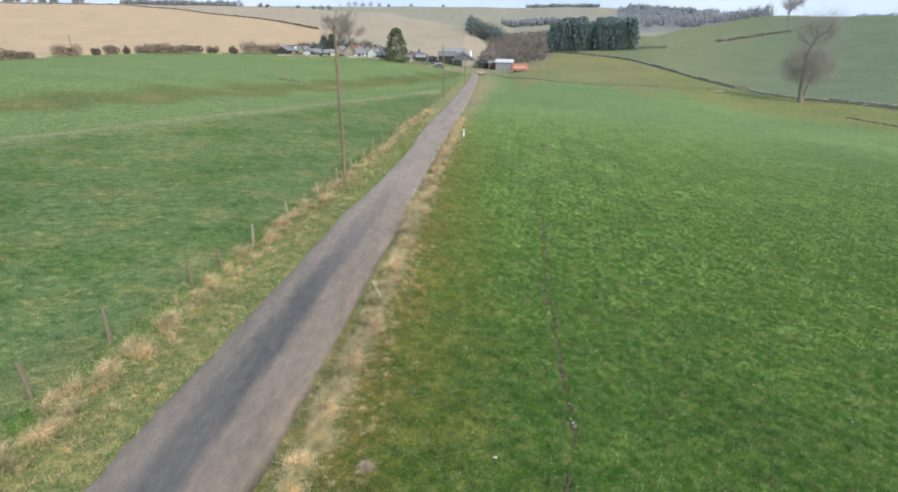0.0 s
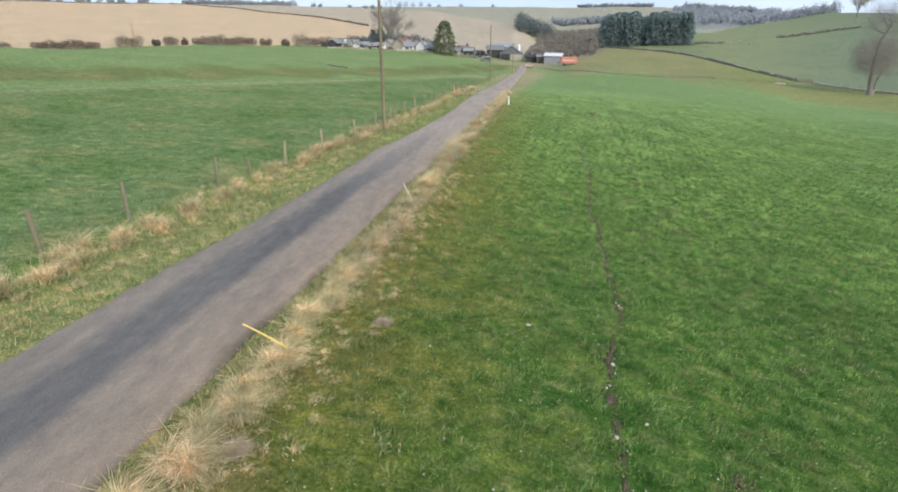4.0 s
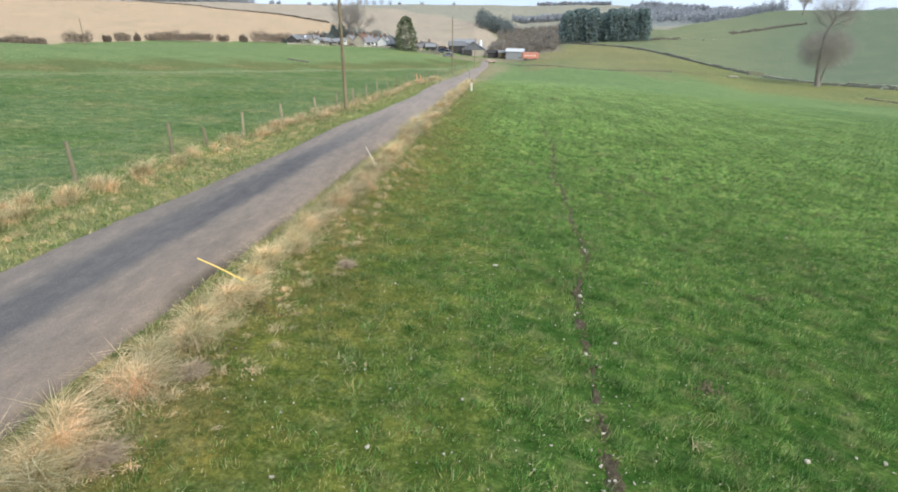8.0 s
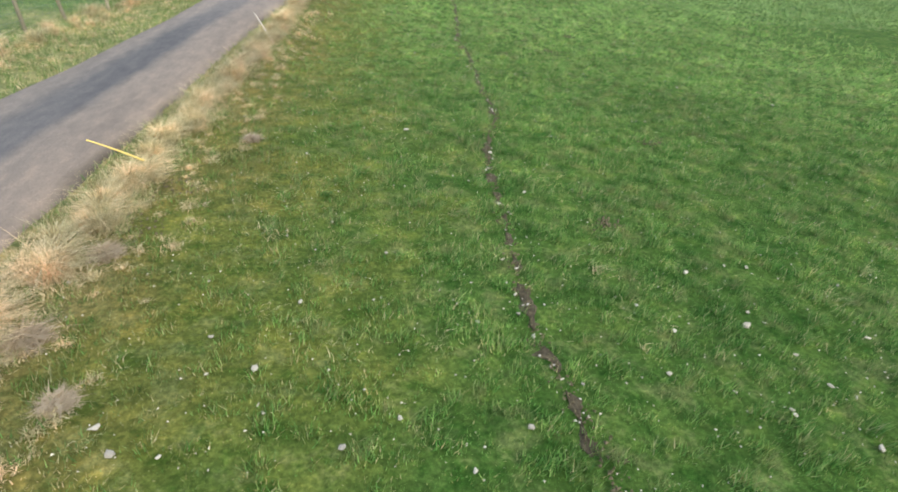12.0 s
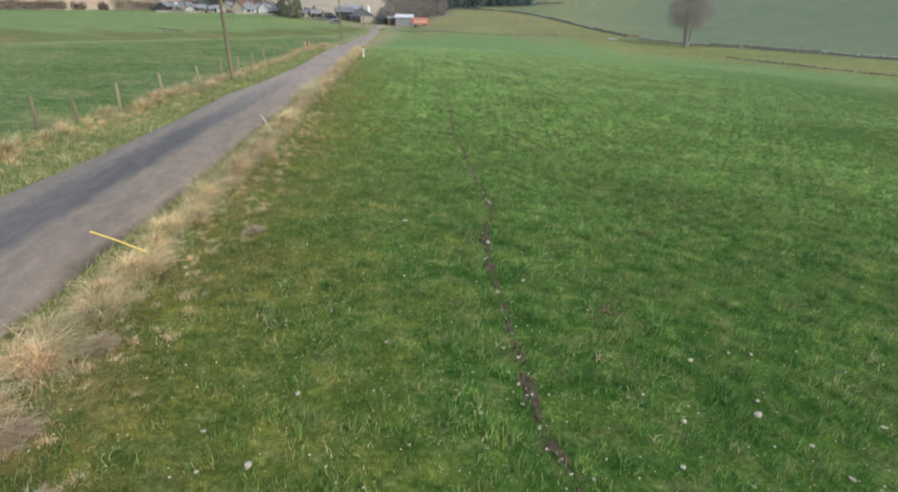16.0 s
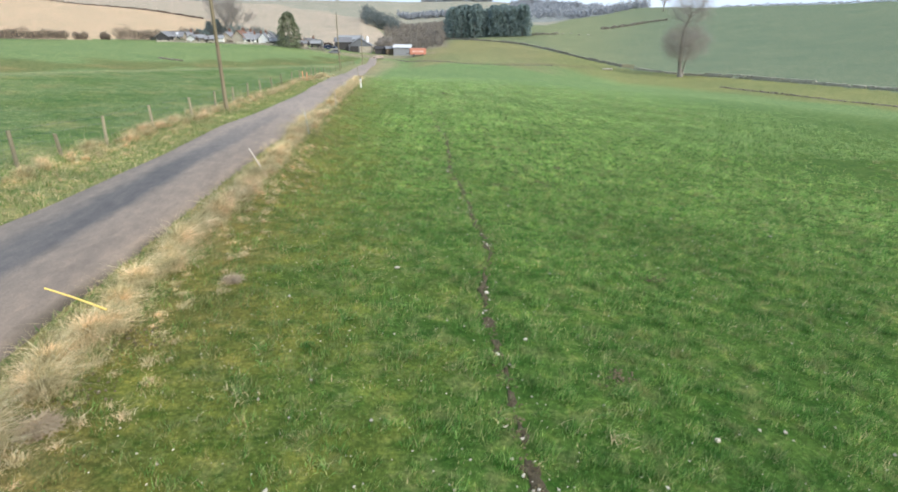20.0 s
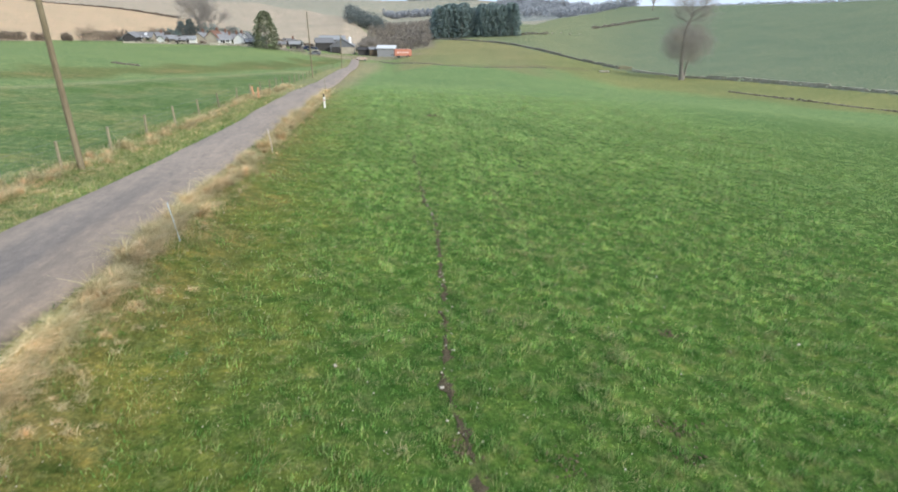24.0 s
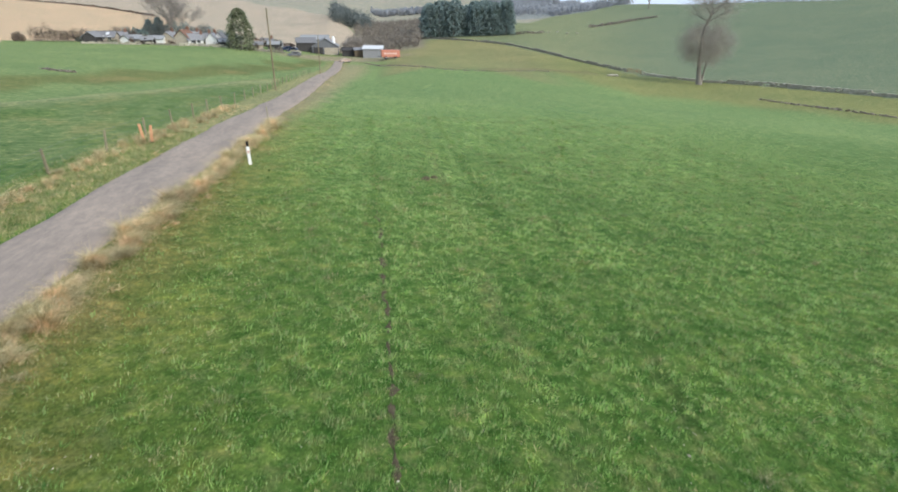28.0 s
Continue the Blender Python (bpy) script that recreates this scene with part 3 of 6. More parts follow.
def blades(px, py, height, width, lean, seed, curl=0.0, base_z=None):
    """Grass blades at places: a tapering blade each, of one bent strip when curl is given."""
    g = np.random.default_rng(seed)
    n_ = len(px)
    ang_ = g.uniform(0, 2 * np.pi, n_)
    h = height * g.uniform(0.55, 1.35, n_)
    wd = width * g.uniform(0.6, 1.4, n_)
    side = np.stack([np.cos(ang_), np.sin(ang_), np.zeros(n_)], 1) * wd[:, None] * 0.5
    la = g.uniform(0, 2 * np.pi, n_)
    push = np.stack([np.cos(la), np.sin(la)], 1) * (lean * g.uniform(0.2, 1.0, n_) * h)[:, None] + np.array((0.25, -0.1)) * (lean * h)[:, None]
    base = np.stack([px, py, (land(px, py) if base_z is None else base_z) - 0.015], 1)
    if curl:
        mid = base + np.c_[push * 0.38, h * 0.62]
        tip = base + np.c_[push * (1.0 + curl), h * (1.0 - 0.35 * curl * g.uniform(0, 1, n_))]
        v = np.stack([base - side, base + side, mid - side * 0.75, mid + side * 0.75, tip], 1).reshape(-1, 3)
        k = np.arange(n_)[:, None] * 5
        f = np.concatenate([k + np.array([[0, 1, 3]]), k + np.array([[0, 3, 2]]), k + np.array([[2, 3, 4]])])
    else:
        tip = base + np.c_[push, h]
        v = np.stack([base - side, base + side, tip], 1).reshape(-1, 3)
        f = np.arange(3 * n_).reshape(-1, 3)
    return v, f


def scatter(x0, x1, y0, y1, per_m2, seed, keep=None):
    g = np.random.default_rng(seed)
    n_ = int((x1 - x0) * (y1 - y0) * per_m2)
    x, y = g.uniform(x0, x1, n_), g.uniform(y0, y1, n_)
    if keep is not None:
        k = g.uniform(0, 1, n_) < keep(x, y)
        x, y = x[k], y[k]
    return x, y


def clumpy(x, y):
    """Thick and thin places of the sward."""
    c1 = 0.5 * wave_noise(x, y, 1.3, 31) + 0.6 * wave_noise(x, y, 0.5, 32) + 0.5 * wave_noise(x, y, 0.27, 33)
    return np.clip(0.48 + 0.55 * c1, 0.04, 1.0)


def in_field(x, y):
    return (0.2 + 0.8 * smooth_step(3.2, 7.5, x - road_x(y))) * (x - road_x(y) > 2.0) * clumpy(x, y) * (1 - 0.9 * rut_near(x, y))


def rut_x(y):
    """The line of the bare rut through the pasture."""
    return np.interp(y, (0, 1.5, 2.5, 3.2, 4.1, 5.2, 7, 8.3, 9.7, 11.5, 15.1, 17, 18.3, 20.5, 22.8, 26.4, 28.7, 31, 37, 45), (1.95, 1.84, 1.80, 1.71, 1.80, 1.93, 2.11, 2.35, 2.86, 3.0, 3.41, 3.60, 3.55, 3.95, 4.29, 4.80, 4.86, 5.09, 5.56, 6.15))


def rut_near(x, y):
    d = np.abs(x - rut_x(y) - 0.05 * wave_noise(x * 0 + 3, y, 1.1, 41))
    width = (0.085 + 0.04 * wave_noise(y * 0, y, 2.3, 42)) * (y < 46) * np.where(y > 14, 0.55, 1.0) * (1 - 0.6 * smooth_step(27, 34, y))
    return (d < width) * np.where(wave_noise(x, y, 0.16, 43) > 0.55, 0.2, 1.0)


pieces = []
x, y = scatter(-3.2, 15.0, 1.0, 21.0, 3000, 51, lambda x, y: in_field(x, y) * (1 - smooth_step(13, 21, y)) * (1 - smooth_step(7, 15, x)))
pieces.append(blades(x, y, 0.026 + 0.125 * clumpy(x, y) ** 1.9, 0.0090, 0.6, 52))
x, y = scatter(-2.0, 23.0, 1.0, 48.0, 1150, 53, lambda x, y: in_field(x, y) * smooth_step(9, 20, np.hypot(x, y)) * (1 - smooth_step(28, 48, y)) * (1 - smooth_step(12, 23, x)))
pieces.append(blades(x, y, 0.024 + 0.125 * clumpy(x, y) ** 1.9, 0.0130, 0.6, 54))
thin_pieces = [pieces.pop()]
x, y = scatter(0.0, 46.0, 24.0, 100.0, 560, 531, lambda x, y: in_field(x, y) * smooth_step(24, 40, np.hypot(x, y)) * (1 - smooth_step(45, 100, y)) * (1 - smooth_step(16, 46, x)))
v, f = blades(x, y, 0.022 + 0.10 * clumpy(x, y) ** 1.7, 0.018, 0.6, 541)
tagged(link_part("far_pasture_grass", np_mesh("far_pasture_grass", v, f), far_grass_mat), "grazed green grass over the far pasture, paled for distance haze", "grass", kind="stuff")
x, y = scatter(-40.0, -4.0, 3.0, 60.0, 150, 533, lambda x, y: (x - fence_x(y) < 0.1) * np.clip(clumpy(x, y) * 1.6 - 0.5, 0, 1) * (1 - smooth_step(18, 60, y)))
v, f = blades(x, y, 0.03 + 0.07 * clumpy(x, y), 0.022, 0.9, 543)
tagged(link_part("far_pasture_grass", np_mesh("far_pasture_grass", v, f), left_grass_mat), "grazed green grass in the pasture beyond the fence", "grass", kind="stuff")
v, f = joined(thin_pieces)
tagged(link_part("thin_pasture_grass", np_mesh("thin_pasture_grass", v, f), thin_grass_mat), "thin grazed green grass over both pastures, paled for haze", "grass", kind="stuff")
v, f = joined(pieces)
tagged(link_part("pasture_grass", np_mesh("pasture_grass", v, f), grass_mat), "short grazed green pasture grass with yellowed tufts", "grass", kind="stuff")

# yellow sward nearer the lane
pieces = []
x, y = scatter(-3.6, 6.0, 1.0, 48.0, 1250, 55, lambda x, y: (x - road_x(y) > 1.9) * (1 - smooth_step(3.0, 8.0, x - road_x(y))) * clumpy(x, y) * (1 - 0.75 * smooth_step(12, 32, y)))
v, f = blades(x, y, 0.03 + 0.06 * clumpy(x, y), 0.009, 0.9, 56)
tagged(link_part("olive_sward", np_mesh("olive_sward", v, f), sward_mat), "poor olive yellow turf beside the lane", "grass", kind="stuff")
x, y = scatter(-11.5, 2.0, 3.0, 62.0, 520, 57, lambda x, y: (x - road_x(y) < -1.42) * (x - road_x(y) > -4.3) * clumpy(x, y))
pieces.append(blades(x, y, 0.15, 0.014, 0.9, 58))
x, y = scatter(-5.0, 4.0, 0.5, 62.0, 900, 59, lambda x, y: (x - road_x(y) > np.interp(y, (24, 30), (1.42, 1.27))) * (x - road_x(y) < 2.5) * (0.2 + 0.8 * clumpy(x, y)))
pieces.append(blades(x, y, 0.11, 0.012, 0.9, 60))
x, y = scatter(-5.0, 1.5, 26.0, 56.0, 500, 61, lambda x, y: (x - road_x(y) < np.interp(y, (25, 33, 45, 52), (-1.42, -1.05, -1.0, -1.3))) * (x - road_x(y) > -2.0) * clumpy(x, y))
pieces.append(blades(x, y, 0.13, 0.016, 0.9, 62))
v, f = joined(pieces)
tagged(link_part("verge_grass", np_mesh("verge_grass", v, f), verge_mat), "rank yellow-green grass on the lane's verges", "grass", kind="stuff")


# dead tussocks on both verges
def tussocks(spots, per, height, spread, seed, wide=0.0075):
    g = np.random.default_rng(seed)
    cx, cy, s = spots
    k = np.repeat(np.arange(len(cx)), (per * s).astype(int))
    rad_ = spread * s[k] * np.abs(g.normal(0, 0.55, len(k)))
    a_ = g.uniform(0, 6.283, len(k))
    x_, y_ = cx[k] + rad_ * np.cos(a_), cy[k] + rad_ * np.sin(a_)
    h_ = height * s[k] * np.clip(1.15 - rad_ / (spread * s[k] * 1.6), 0.25, 1.2)
    return blades(x_, y_, h_, wide, 1.15, seed + 1, 0.6)


def verge_spots(y0, y1, step, off0, off1, seed, s0=0.6, s1=1.25):
    g = np.random.default_rng(seed)
    cy = np.arange(y0, y1, step) + g.uniform(-step, step, len(np.arange(y0, y1, step))) * 0.6
    cx = road_x(cy) + g.uniform(off0, off1, len(cy))
    return cx, cy, g.uniform(s0, s1, len(cy))


straw = [tussocks(verge_spots(0.3, 21, 0.24, 1.82, 2.25, 61, 0.45, 1.4), 560, 0.28, 0.14, 62, 0.0075),
         tussocks(verge_spots(0.3, 21, 0.22, 1.9, 2.6, 161, 0.3, 0.7), 200, 0.2, 0.2, 162, 0.007),
         tussocks(verge_spots(1.0, 21, 0.7, 1.86, 2.15, 163, 0.9, 1.35), 460, 0.27, 0.16, 164, 0.0075),
         tussocks(verge_spots(0.5, 22, 0.13, 2.1, 3.2, 173, 0.3, 0.75), 150, 0.13, 0.24, 174, 0.007),
         tussocks(verge_spots(21, 66, 0.36, 1.6, 2.1, 63, 0.45, 1.6), 640, 0.34, 0.16, 64, 0.010),
         tussocks(verge_spots(21, 66, 0.3, 1.6, 2.5, 167, 0.3, 0.7), 130, 0.2, 0.22, 168, 0.010),
         tussocks(verge_spots(3, 32, 0.30, -3.85, -2.95, 65, 0.6, 1.35), 230, 0.30, 0.22, 66, 0.008),
         tussocks(verge_spots(3, 32, 0.10, -3.7, -2.3, 165, 0.3, 0.8), 95, 0.2, 0.28, 166, 0.008),
         tussocks(verge_spots(4, 32, 0.3, -2.5, -1.75, 67, 0.3, 0.7), 120, 0.15, 0.32, 68, 0.008),
         tussocks(verge_spots(32, 78, 0.5, -3.5, -2.5, 69, 0.6, 1.4), 150, 0.30, 0.26, 70, 0.012),
         tussocks(verge_spots(32, 78, 0.22, -3.4, -1.6, 71, 0.3, 0.8), 60, 0.2, 0.3, 72, 0.012)]
straw_v, straw_f = joined(straw)
tagged(link_part("dead_verge_grass", np_mesh("dead_verge_grass", straw_v, straw_f), straw_mat), "bleached dead grass tussocks along the lane edges", "grass", kind="stuff")
g = np.random.default_rng(71)
sx, sy = scatter(-2.5, 17, 2, 46, 4.5, 72, lambda x, y: (x - road_x(y) > 2.5) * np.clip(0.45 + 0.5 * wave_noise(x, y, 4.0, 74), 0.05, 1))
v, f = tussocks((sx, sy, g.uniform(0.25, 0.8, len(sx))), 70, 0.10, 0.62, 73)
tagged(link_part("dry_grass_tufts", np_mesh("dry_grass_tufts", v, f), verge_mat), "thin dry grass tufts scattered through the pasture", "grass", kind="stuff")

sx, sy = scatter(0.5, 30, 40, 76, 3.4, 172, lambda x, y: (x - road_x(y) > 2.5) * np.clip(0.45 + 0.5 * wave_noise(x, y, 4.0, 74), 0.05, 1))
v, f = tussocks((sx, sy, g.uniform(0.35, 0.95, len(sx))), 44, 0.11, 0.5, 173, 0.014)
tagged(link_part("dry_grass_tufts", np_mesh("dry_grass_tufts", v, f), verge_mat), "thin dry grass tufts scattered over the far pasture", "grass", kind="stuff")
sx, sy = scatter(-1.0, 26, 1.5, 60, 0.55, 176, lambda x, y: (x - road_x(y) > 3.0) * np.clip(0.4 + 0.7 * wave_noise(x, y, 6.0, 75), 0.03, 1))
v, f = tussocks((sx, sy, g.uniform(0.6, 1.4, len(sx))), 85, 0.10, 0.24, 177, 0.008)
tagged(link_part("bleached_grass_patches", np_mesh("bleached_grass_patches", v, f), verge_mat), "bleached patches of dry grass in the pasture", "grass", kind="stuff")
sx, sy = scatter(-1.0, 28, 3, 72, 1.3, 174, lambda x, y: (x - road_x(y) > 3.5) * (1 - 0.6 * smooth_step(30, 72, y)))
v, f = tussocks((sx, sy, g.uniform(0.4, 1.1, len(sx))), 60, 0.11, 0.27, 175, 0.011)
tagged(link_part("lush_grass_tufts", np_mesh("lush_grass_tufts", v, f), grass_mat), "dark green lush tufts standing out of the pasture", "grass", kind="stuff")

lines = []
for lx, seed_ in (((4.9, 5.6, 6.6, 8.2), 181), ((8.2, 9.3, 10.9, 13.5), 183), ((10.1, 12.2, 15.6, 24.0), 185)):
    sy = np.arange(24, 75, 0.22) + g.uniform(-0.1, 0.1, len(np.arange(24, 75, 0.22)))
    keep = wave_noise(sy, sy * 0, 7.0, seed_) > -0.45
    sx = np.interp(sy, (24, 38, 52, 75), lx) + g.normal(0, 0.09, len(sy))
    lines.append(tussocks((sx[keep], sy[keep], g.uniform(0.4, 0.9, int(keep.sum()))), 60, 0.10, 0.26, seed_ + 1, 0.012))
sy = np.arange(9, 48, 0.16) + g.uniform(-0.1, 0.1, len(np.arange(9, 48, 0.16)))
sx = rut_x(sy) + g.choice((-1, 1), len(sy)) * g.uniform(0.2, 0.4, len(sy))
lines.append(tussocks((sx, sy, g.uniform(0.4, 0.9, len(sy))), 60, 0.08, 0.18, 187, 0.011))
v, f = joined(lines)
tagged(link_part("wheel_line_grass", np_mesh("wheel_line_grass", v, f), grass_mat), "darker lush grass along old wheel lines in the pasture", "grass", kind="stuff")

# ---- bare rut with soil clods, flints ----
ys = np.arange(0.5, 46, 0.08)
wd = (0.066 + 0.055 * wave_noise(ys * 0, ys, 0.7, 42)) * np.interp(ys, (0, 4, 8, 12, 24, 46), (0.95, 0.88, 0.80, 0.75, 0.80, 0.6))
breaks = smooth_step(-0.55, 0.15, wave_noise(ys, ys * 0, 0.9, 44) + np.interp(ys, (0, 8, 12, 30, 46), (0.1, 0.1, 0.35, 0.35, 0.0)))
wd = np.maximum(wd * breaks, 0.008)
cx = rut_x(ys) + 0.05 * wave_noise(ys * 0 + 3, ys, 1.1, 41)
u = np.linspace(-1, 1, 5)
X = cx[:, None] + u[None] * wd[:, None] * (1 + 0.9 * rng.uniform(-1, 1, (len(ys), 5)))
Y = np.repeat(ys[:, None], 5, 1) + rng.uniform(-0.03, 0.03, X.shape)
Z = land(X, Y) + 0.012 - 0.03 * (1 - breaks[:, None]) + rng.uniform(-0.008, 0.012, X.shape) - 0.02 * (np.abs(u)[None] > 0.9)
i, j = np.meshgrid(np.arange(len(ys) - 1), np.arange(4), indexing="ij")
f = np.stack([i * 5 + j, i * 5 + j + 1, (i + 1) * 5 + j + 1, (i + 1) * 5 + j], -1).reshape(-1, 4)
tagged(link_part("bare_rut", np_mesh("bare_rut", np.stack([X, Y, Z], -1).reshape(-1, 3), f), soil_mat), "narrow bare soil rut winding through the pasture", "rut", kind="structure")


def stone_mesh(name, seed, flat=0.6):
    bm = bmesh.new()
    bmesh.ops.create_icosphere(bm, subdivisions=1, radius=1.0)
    g_ = random.Random(seed)
    for v_ in bm.verts:
        v_.co *= g_.uniform(0.55, 1.25)
        v_.co.z *= flat
    me = bpy.data.meshes.new(name)
    bm.to_mesh(me)
    bm.free()
    return me


stone_kinds = [stone_mesh("flint", s, 0.30 + 0.12 * (s % 3)) for s in range(6)]
for me in stone_kinds:
    me.materials.append(flint_mat)
spots = [(1.0, 8.8, 0.055), (-0.48, 3.89, 0.036), (-0.78, 2.99, 0.045), (-1.83, 2.48, 0.045), (-2.71, 4.38, 0.034), (-1.65, 2.23, 0.04), (-0.07, 2.11, 0.036), (0.37, 2.34, 0.028), (1.37, 2.15, 0.034),
         (0.86, 1.81, 0.03), (1.21, 3.44, 0.03), (3.9, 3.16, 0.045), (3.1, 3.14, 0.034), (2.76, 2.59, 0.03), (3.77, 4.12, 0.036), (4.15, 2.31, 0.036), (4.11, 2.71, 0.03), (4.06, 1.65, 0.034),
         (2.91, 3.57, 0.026), (4.05, 3.36, 0.028), (4.57, 4.17, 0.03), (5.04, 2.87, 0.03), (3.23, 4.66, 0.028), (9.73, 7.1, 0.06), (9.84, 10.9, 0.045), (9.26, 22.3, 0.04), (1.99, 19.1, 0.04), (10.2, 19.1, 0.04)]
g = np.random.default_rng(81)
while len(spots) < 290:
    y_ = 2.0 + 32 * g.uniform() ** 1.3
    x_ = g.uniform(road_x(y_) + 2.3, 4 + 0.42 * y_)
    if g.uniform() < 0.46:
        x_ = float(rut_x(y_)) + g.normal(0, 0.06 if g.uniform() < 0.7 else 0.2)
    spots.append((x_, y_, g.uniform(0.010, 0.028) * (1 + 0.6 * (g.uniform() < 0.08))))
for k, (x_, y_, s_) in enumerate(spots):
    ob = new("field_stone", stone_kinds[k % 6])
    ob.matrix_basis = on_land(x_, y_, s_ * 0.2 + 0.02, (k * 67) % 360) @ Matrix.Diagonal((s_, s_ * 0.8, s_, 1))
    tagged(ob, "pale weathered flint lying in the short grass", "stone", "flints scattered over the pasture")
# clods and small stones in the rut
cl = []
base_v = np.array([(1, 0, 0), (-0.5, 0.87, 0), (-0.5, -0.87, 0), (0, 0, 0.9), (0, 0, -0.5)])
base_f = np.array([(0, 1, 3), (1, 2, 3), (2, 0, 3), (1, 0, 4), (2, 1, 4), (0, 2, 4)])
g = np.random.default_rng(83)
for k in range(900):
    y_ = 0.8 + 26 * g.uniform() ** 1.6
    x_ = float(rut_x(y_)) + g.normal(0, 0.06)
    s_ = g.uniform(0.006, 0.024)
    a_ = g.uniform(0, 6.28)
    rot_ = np.array(((math.cos(a_), -math.sin(a_), 0), (math.sin(a_), math.cos(a_), 0), (0, 0, 1)))
    cl.append((base_v @ rot_.T * s_ * g.uniform(0.7, 1.3, (5, 1)) + (x_, y_, float(land(x_, y_)) + 0.02), base_f))
for x0_, y0_, wide_ in ((6.45, 17.1, 0.16), (6.3, 16.55, 0.10), (4.68, 16.6, 0.13), (3.5, 17.0, 0.10), (7.9, 19.6, 0.10), (3.3, 5.3, 0.10), (5.4, 8.2, 0.12), (-2.45, 5.5, 0.2), (-2.3, 6.6, 0.16)):
    for k in range(70):
        x_, y_ = x0_ + g.normal(0, wide_), y0_ + g.normal(0, wide_)
        s_ = g.uniform(0.008, 0.028)
        cl.append((base_v * s_ * g.uniform(0.6, 1.4, (5, 1)) + (x_, y_, float(land(x_, y_)) + 0.02), base_f))
v, f = joined(cl)
tagged(link_part("soil_clods", np_mesh("soil_clods", v, f), simple("clods_and_grit", (0.046, 0.038, 0.022), (0.21, 0.175, 0.105), 9.0, 0.95)), "dark soil clods and grit lying along the rut", "soil", kind="stuff")
# pale grit scattered through the sward
g = np.random.default_rng(85)
gy_ = 1.5 + 34 * g.uniform(0, 1, 2600) ** 1.25
gx_ = g.uniform(0, 1, 2600) * (6.0 + 0.42 * gy_ - road_x(gy_) - 2.2) + road_x(gy_) + 2.2
gs = g.uniform(0.006, 0.014, 2600)
v = (base_v[None] * gs[:, None, None] * g.uniform(0.6, 1.4, (2600, 5, 1)) + np.stack([gx_, gy_, land(gx_, gy_) + 0.028], 1)[:, None]).reshape(-1, 3)
f = (base_f[None] + np.arange(2600)[:, None, None] * 5).reshape(-1, 3)
tagged(link_part("pale_grit", np_mesh("pale_grit", v, f), flint_mat), "tiny pale stones sprinkled through the pasture grass", "grit", kind="stuff")
# molehill
v = [(0.32 * r_ * math.cos(a_) * (1 + 0.2 * math.sin(3 * a_)), 0.28 * r_ * math.sin(a_), 0.17 * (1 - r_ ** 1.6) + 0.02 * math.sin(7 * a_ + 5 * r_)) for r_ in (1.0, 0.75, 0.5, 0.25, 0.02) for a_ in np.linspace(0, 6.283, 16, endpoint=False)]
i, j = np.meshgrid(np.arange(4), np.arange(16), indexing="ij")
f = np.stack([i * 16 + j, i * 16 + (j + 1) % 16, (i + 1) * 16 + (j + 1) % 16, (i + 1) * 16 + j], -1).reshape(-1, 4)
mole_me = np_mesh("molehill", v, f, True)
mole_me.materials.append(soil_mat)
for x_, y_, s_ in ((8.6, 50.6, 0.8), (9.0, 50.9, 0.65)):
    ob = new("molehill", mole_me)
    ob.matrix_basis = on_land(x_, y_, -0.01, 40 * s_) @ Matrix.Scale(s_, 4)
    tagged(ob, "small dark molehill of loose soil on the grass", "molehill", "molehills in the pasture")
# withered docks and thistles by the verge
for k, (x_, y_, s_) in enumerate(((-2.75, 3.5, 0.75), (-2.2, 2.75, 0.5), (-1.54, 8.35, 0.5), (-2.58, 4.9, 0.65))):
    g = np.random.default_rng(90 + k)
    n_ = 700
    px_, py_ = x_ + g.normal(0, 0.13 * s_, n_), y_ + g.normal(0, 0.13 * s_, n_)
    v, f = blades(px_, py_, 0.24 * s_ * np.exp(-((px_ - x_) ** 2 + (py_ - y_) ** 2) / (0.06 * s_ * s_)), 0.016, 1.1, 95 + k, 0.9)
    tagged(link_part("withered_weed", np_mesh("withered_weed", v, f), simple("withered_stems_%s" % "abcd"[k], (0.24, 0.18, 0.115), (0.50, 0.40, 0.27), 7.0)), "withered brown weed clump lying in the pasture", "weed", kind="stuff")


# ---- fence along the lane ----
fence = thing("wire_fence", pose(0, 0, 0), "stock fence of weathered wooden posts with galvanised wire netting", "fence")
post_meshes = []
for s_ in range(4):
    bm = bmesh.new()
    g_ = random.Random(s_)
    bmesh.ops.create_cone(bm, cap_ends=True, segments=9, radius1=0.055, radius2=0.048, depth=1.35)
    for v_ in bm.verts:
        v_.co.z += 0.675 - 0.25
        v_.co.x += g_.uniform(-0.006, 0.006)
        if v_.co.z > 1.0:
            v_.co.z += v_.co.x * g_.uniform(-0.8, 0.8)
    me = bpy.data.meshes.new("post")
    bm.to_mesh(me)
    bm.free()
    me.materials.append(post_mat)
    post_meshes.append(me)
post_y = [0.5, 3.6, 6.9, 9.85, 12.4, 16.0, 20.1, 23.6, 27.6, 31.2, 34.8, 38.4, 42.2, 46.3, 50.7, 55.4, 60.0, 64.2, 68.3, 71.8, 76.0, 80.3] + [84.5 + 4.2 * k for k in range(17)]
g = np.random.default_rng(101)
for k, y_ in enumerate(post_y):
    p_ = new("post", post_meshes[k % 4])
    p_.parent = fence
    p_.matrix_basis = on_land(float(fence_x(y_)), y_) @ pose(0, 0, -0.16, g.uniform(-3, 3), g.uniform(-5, 4), g.uniform(0, 360))
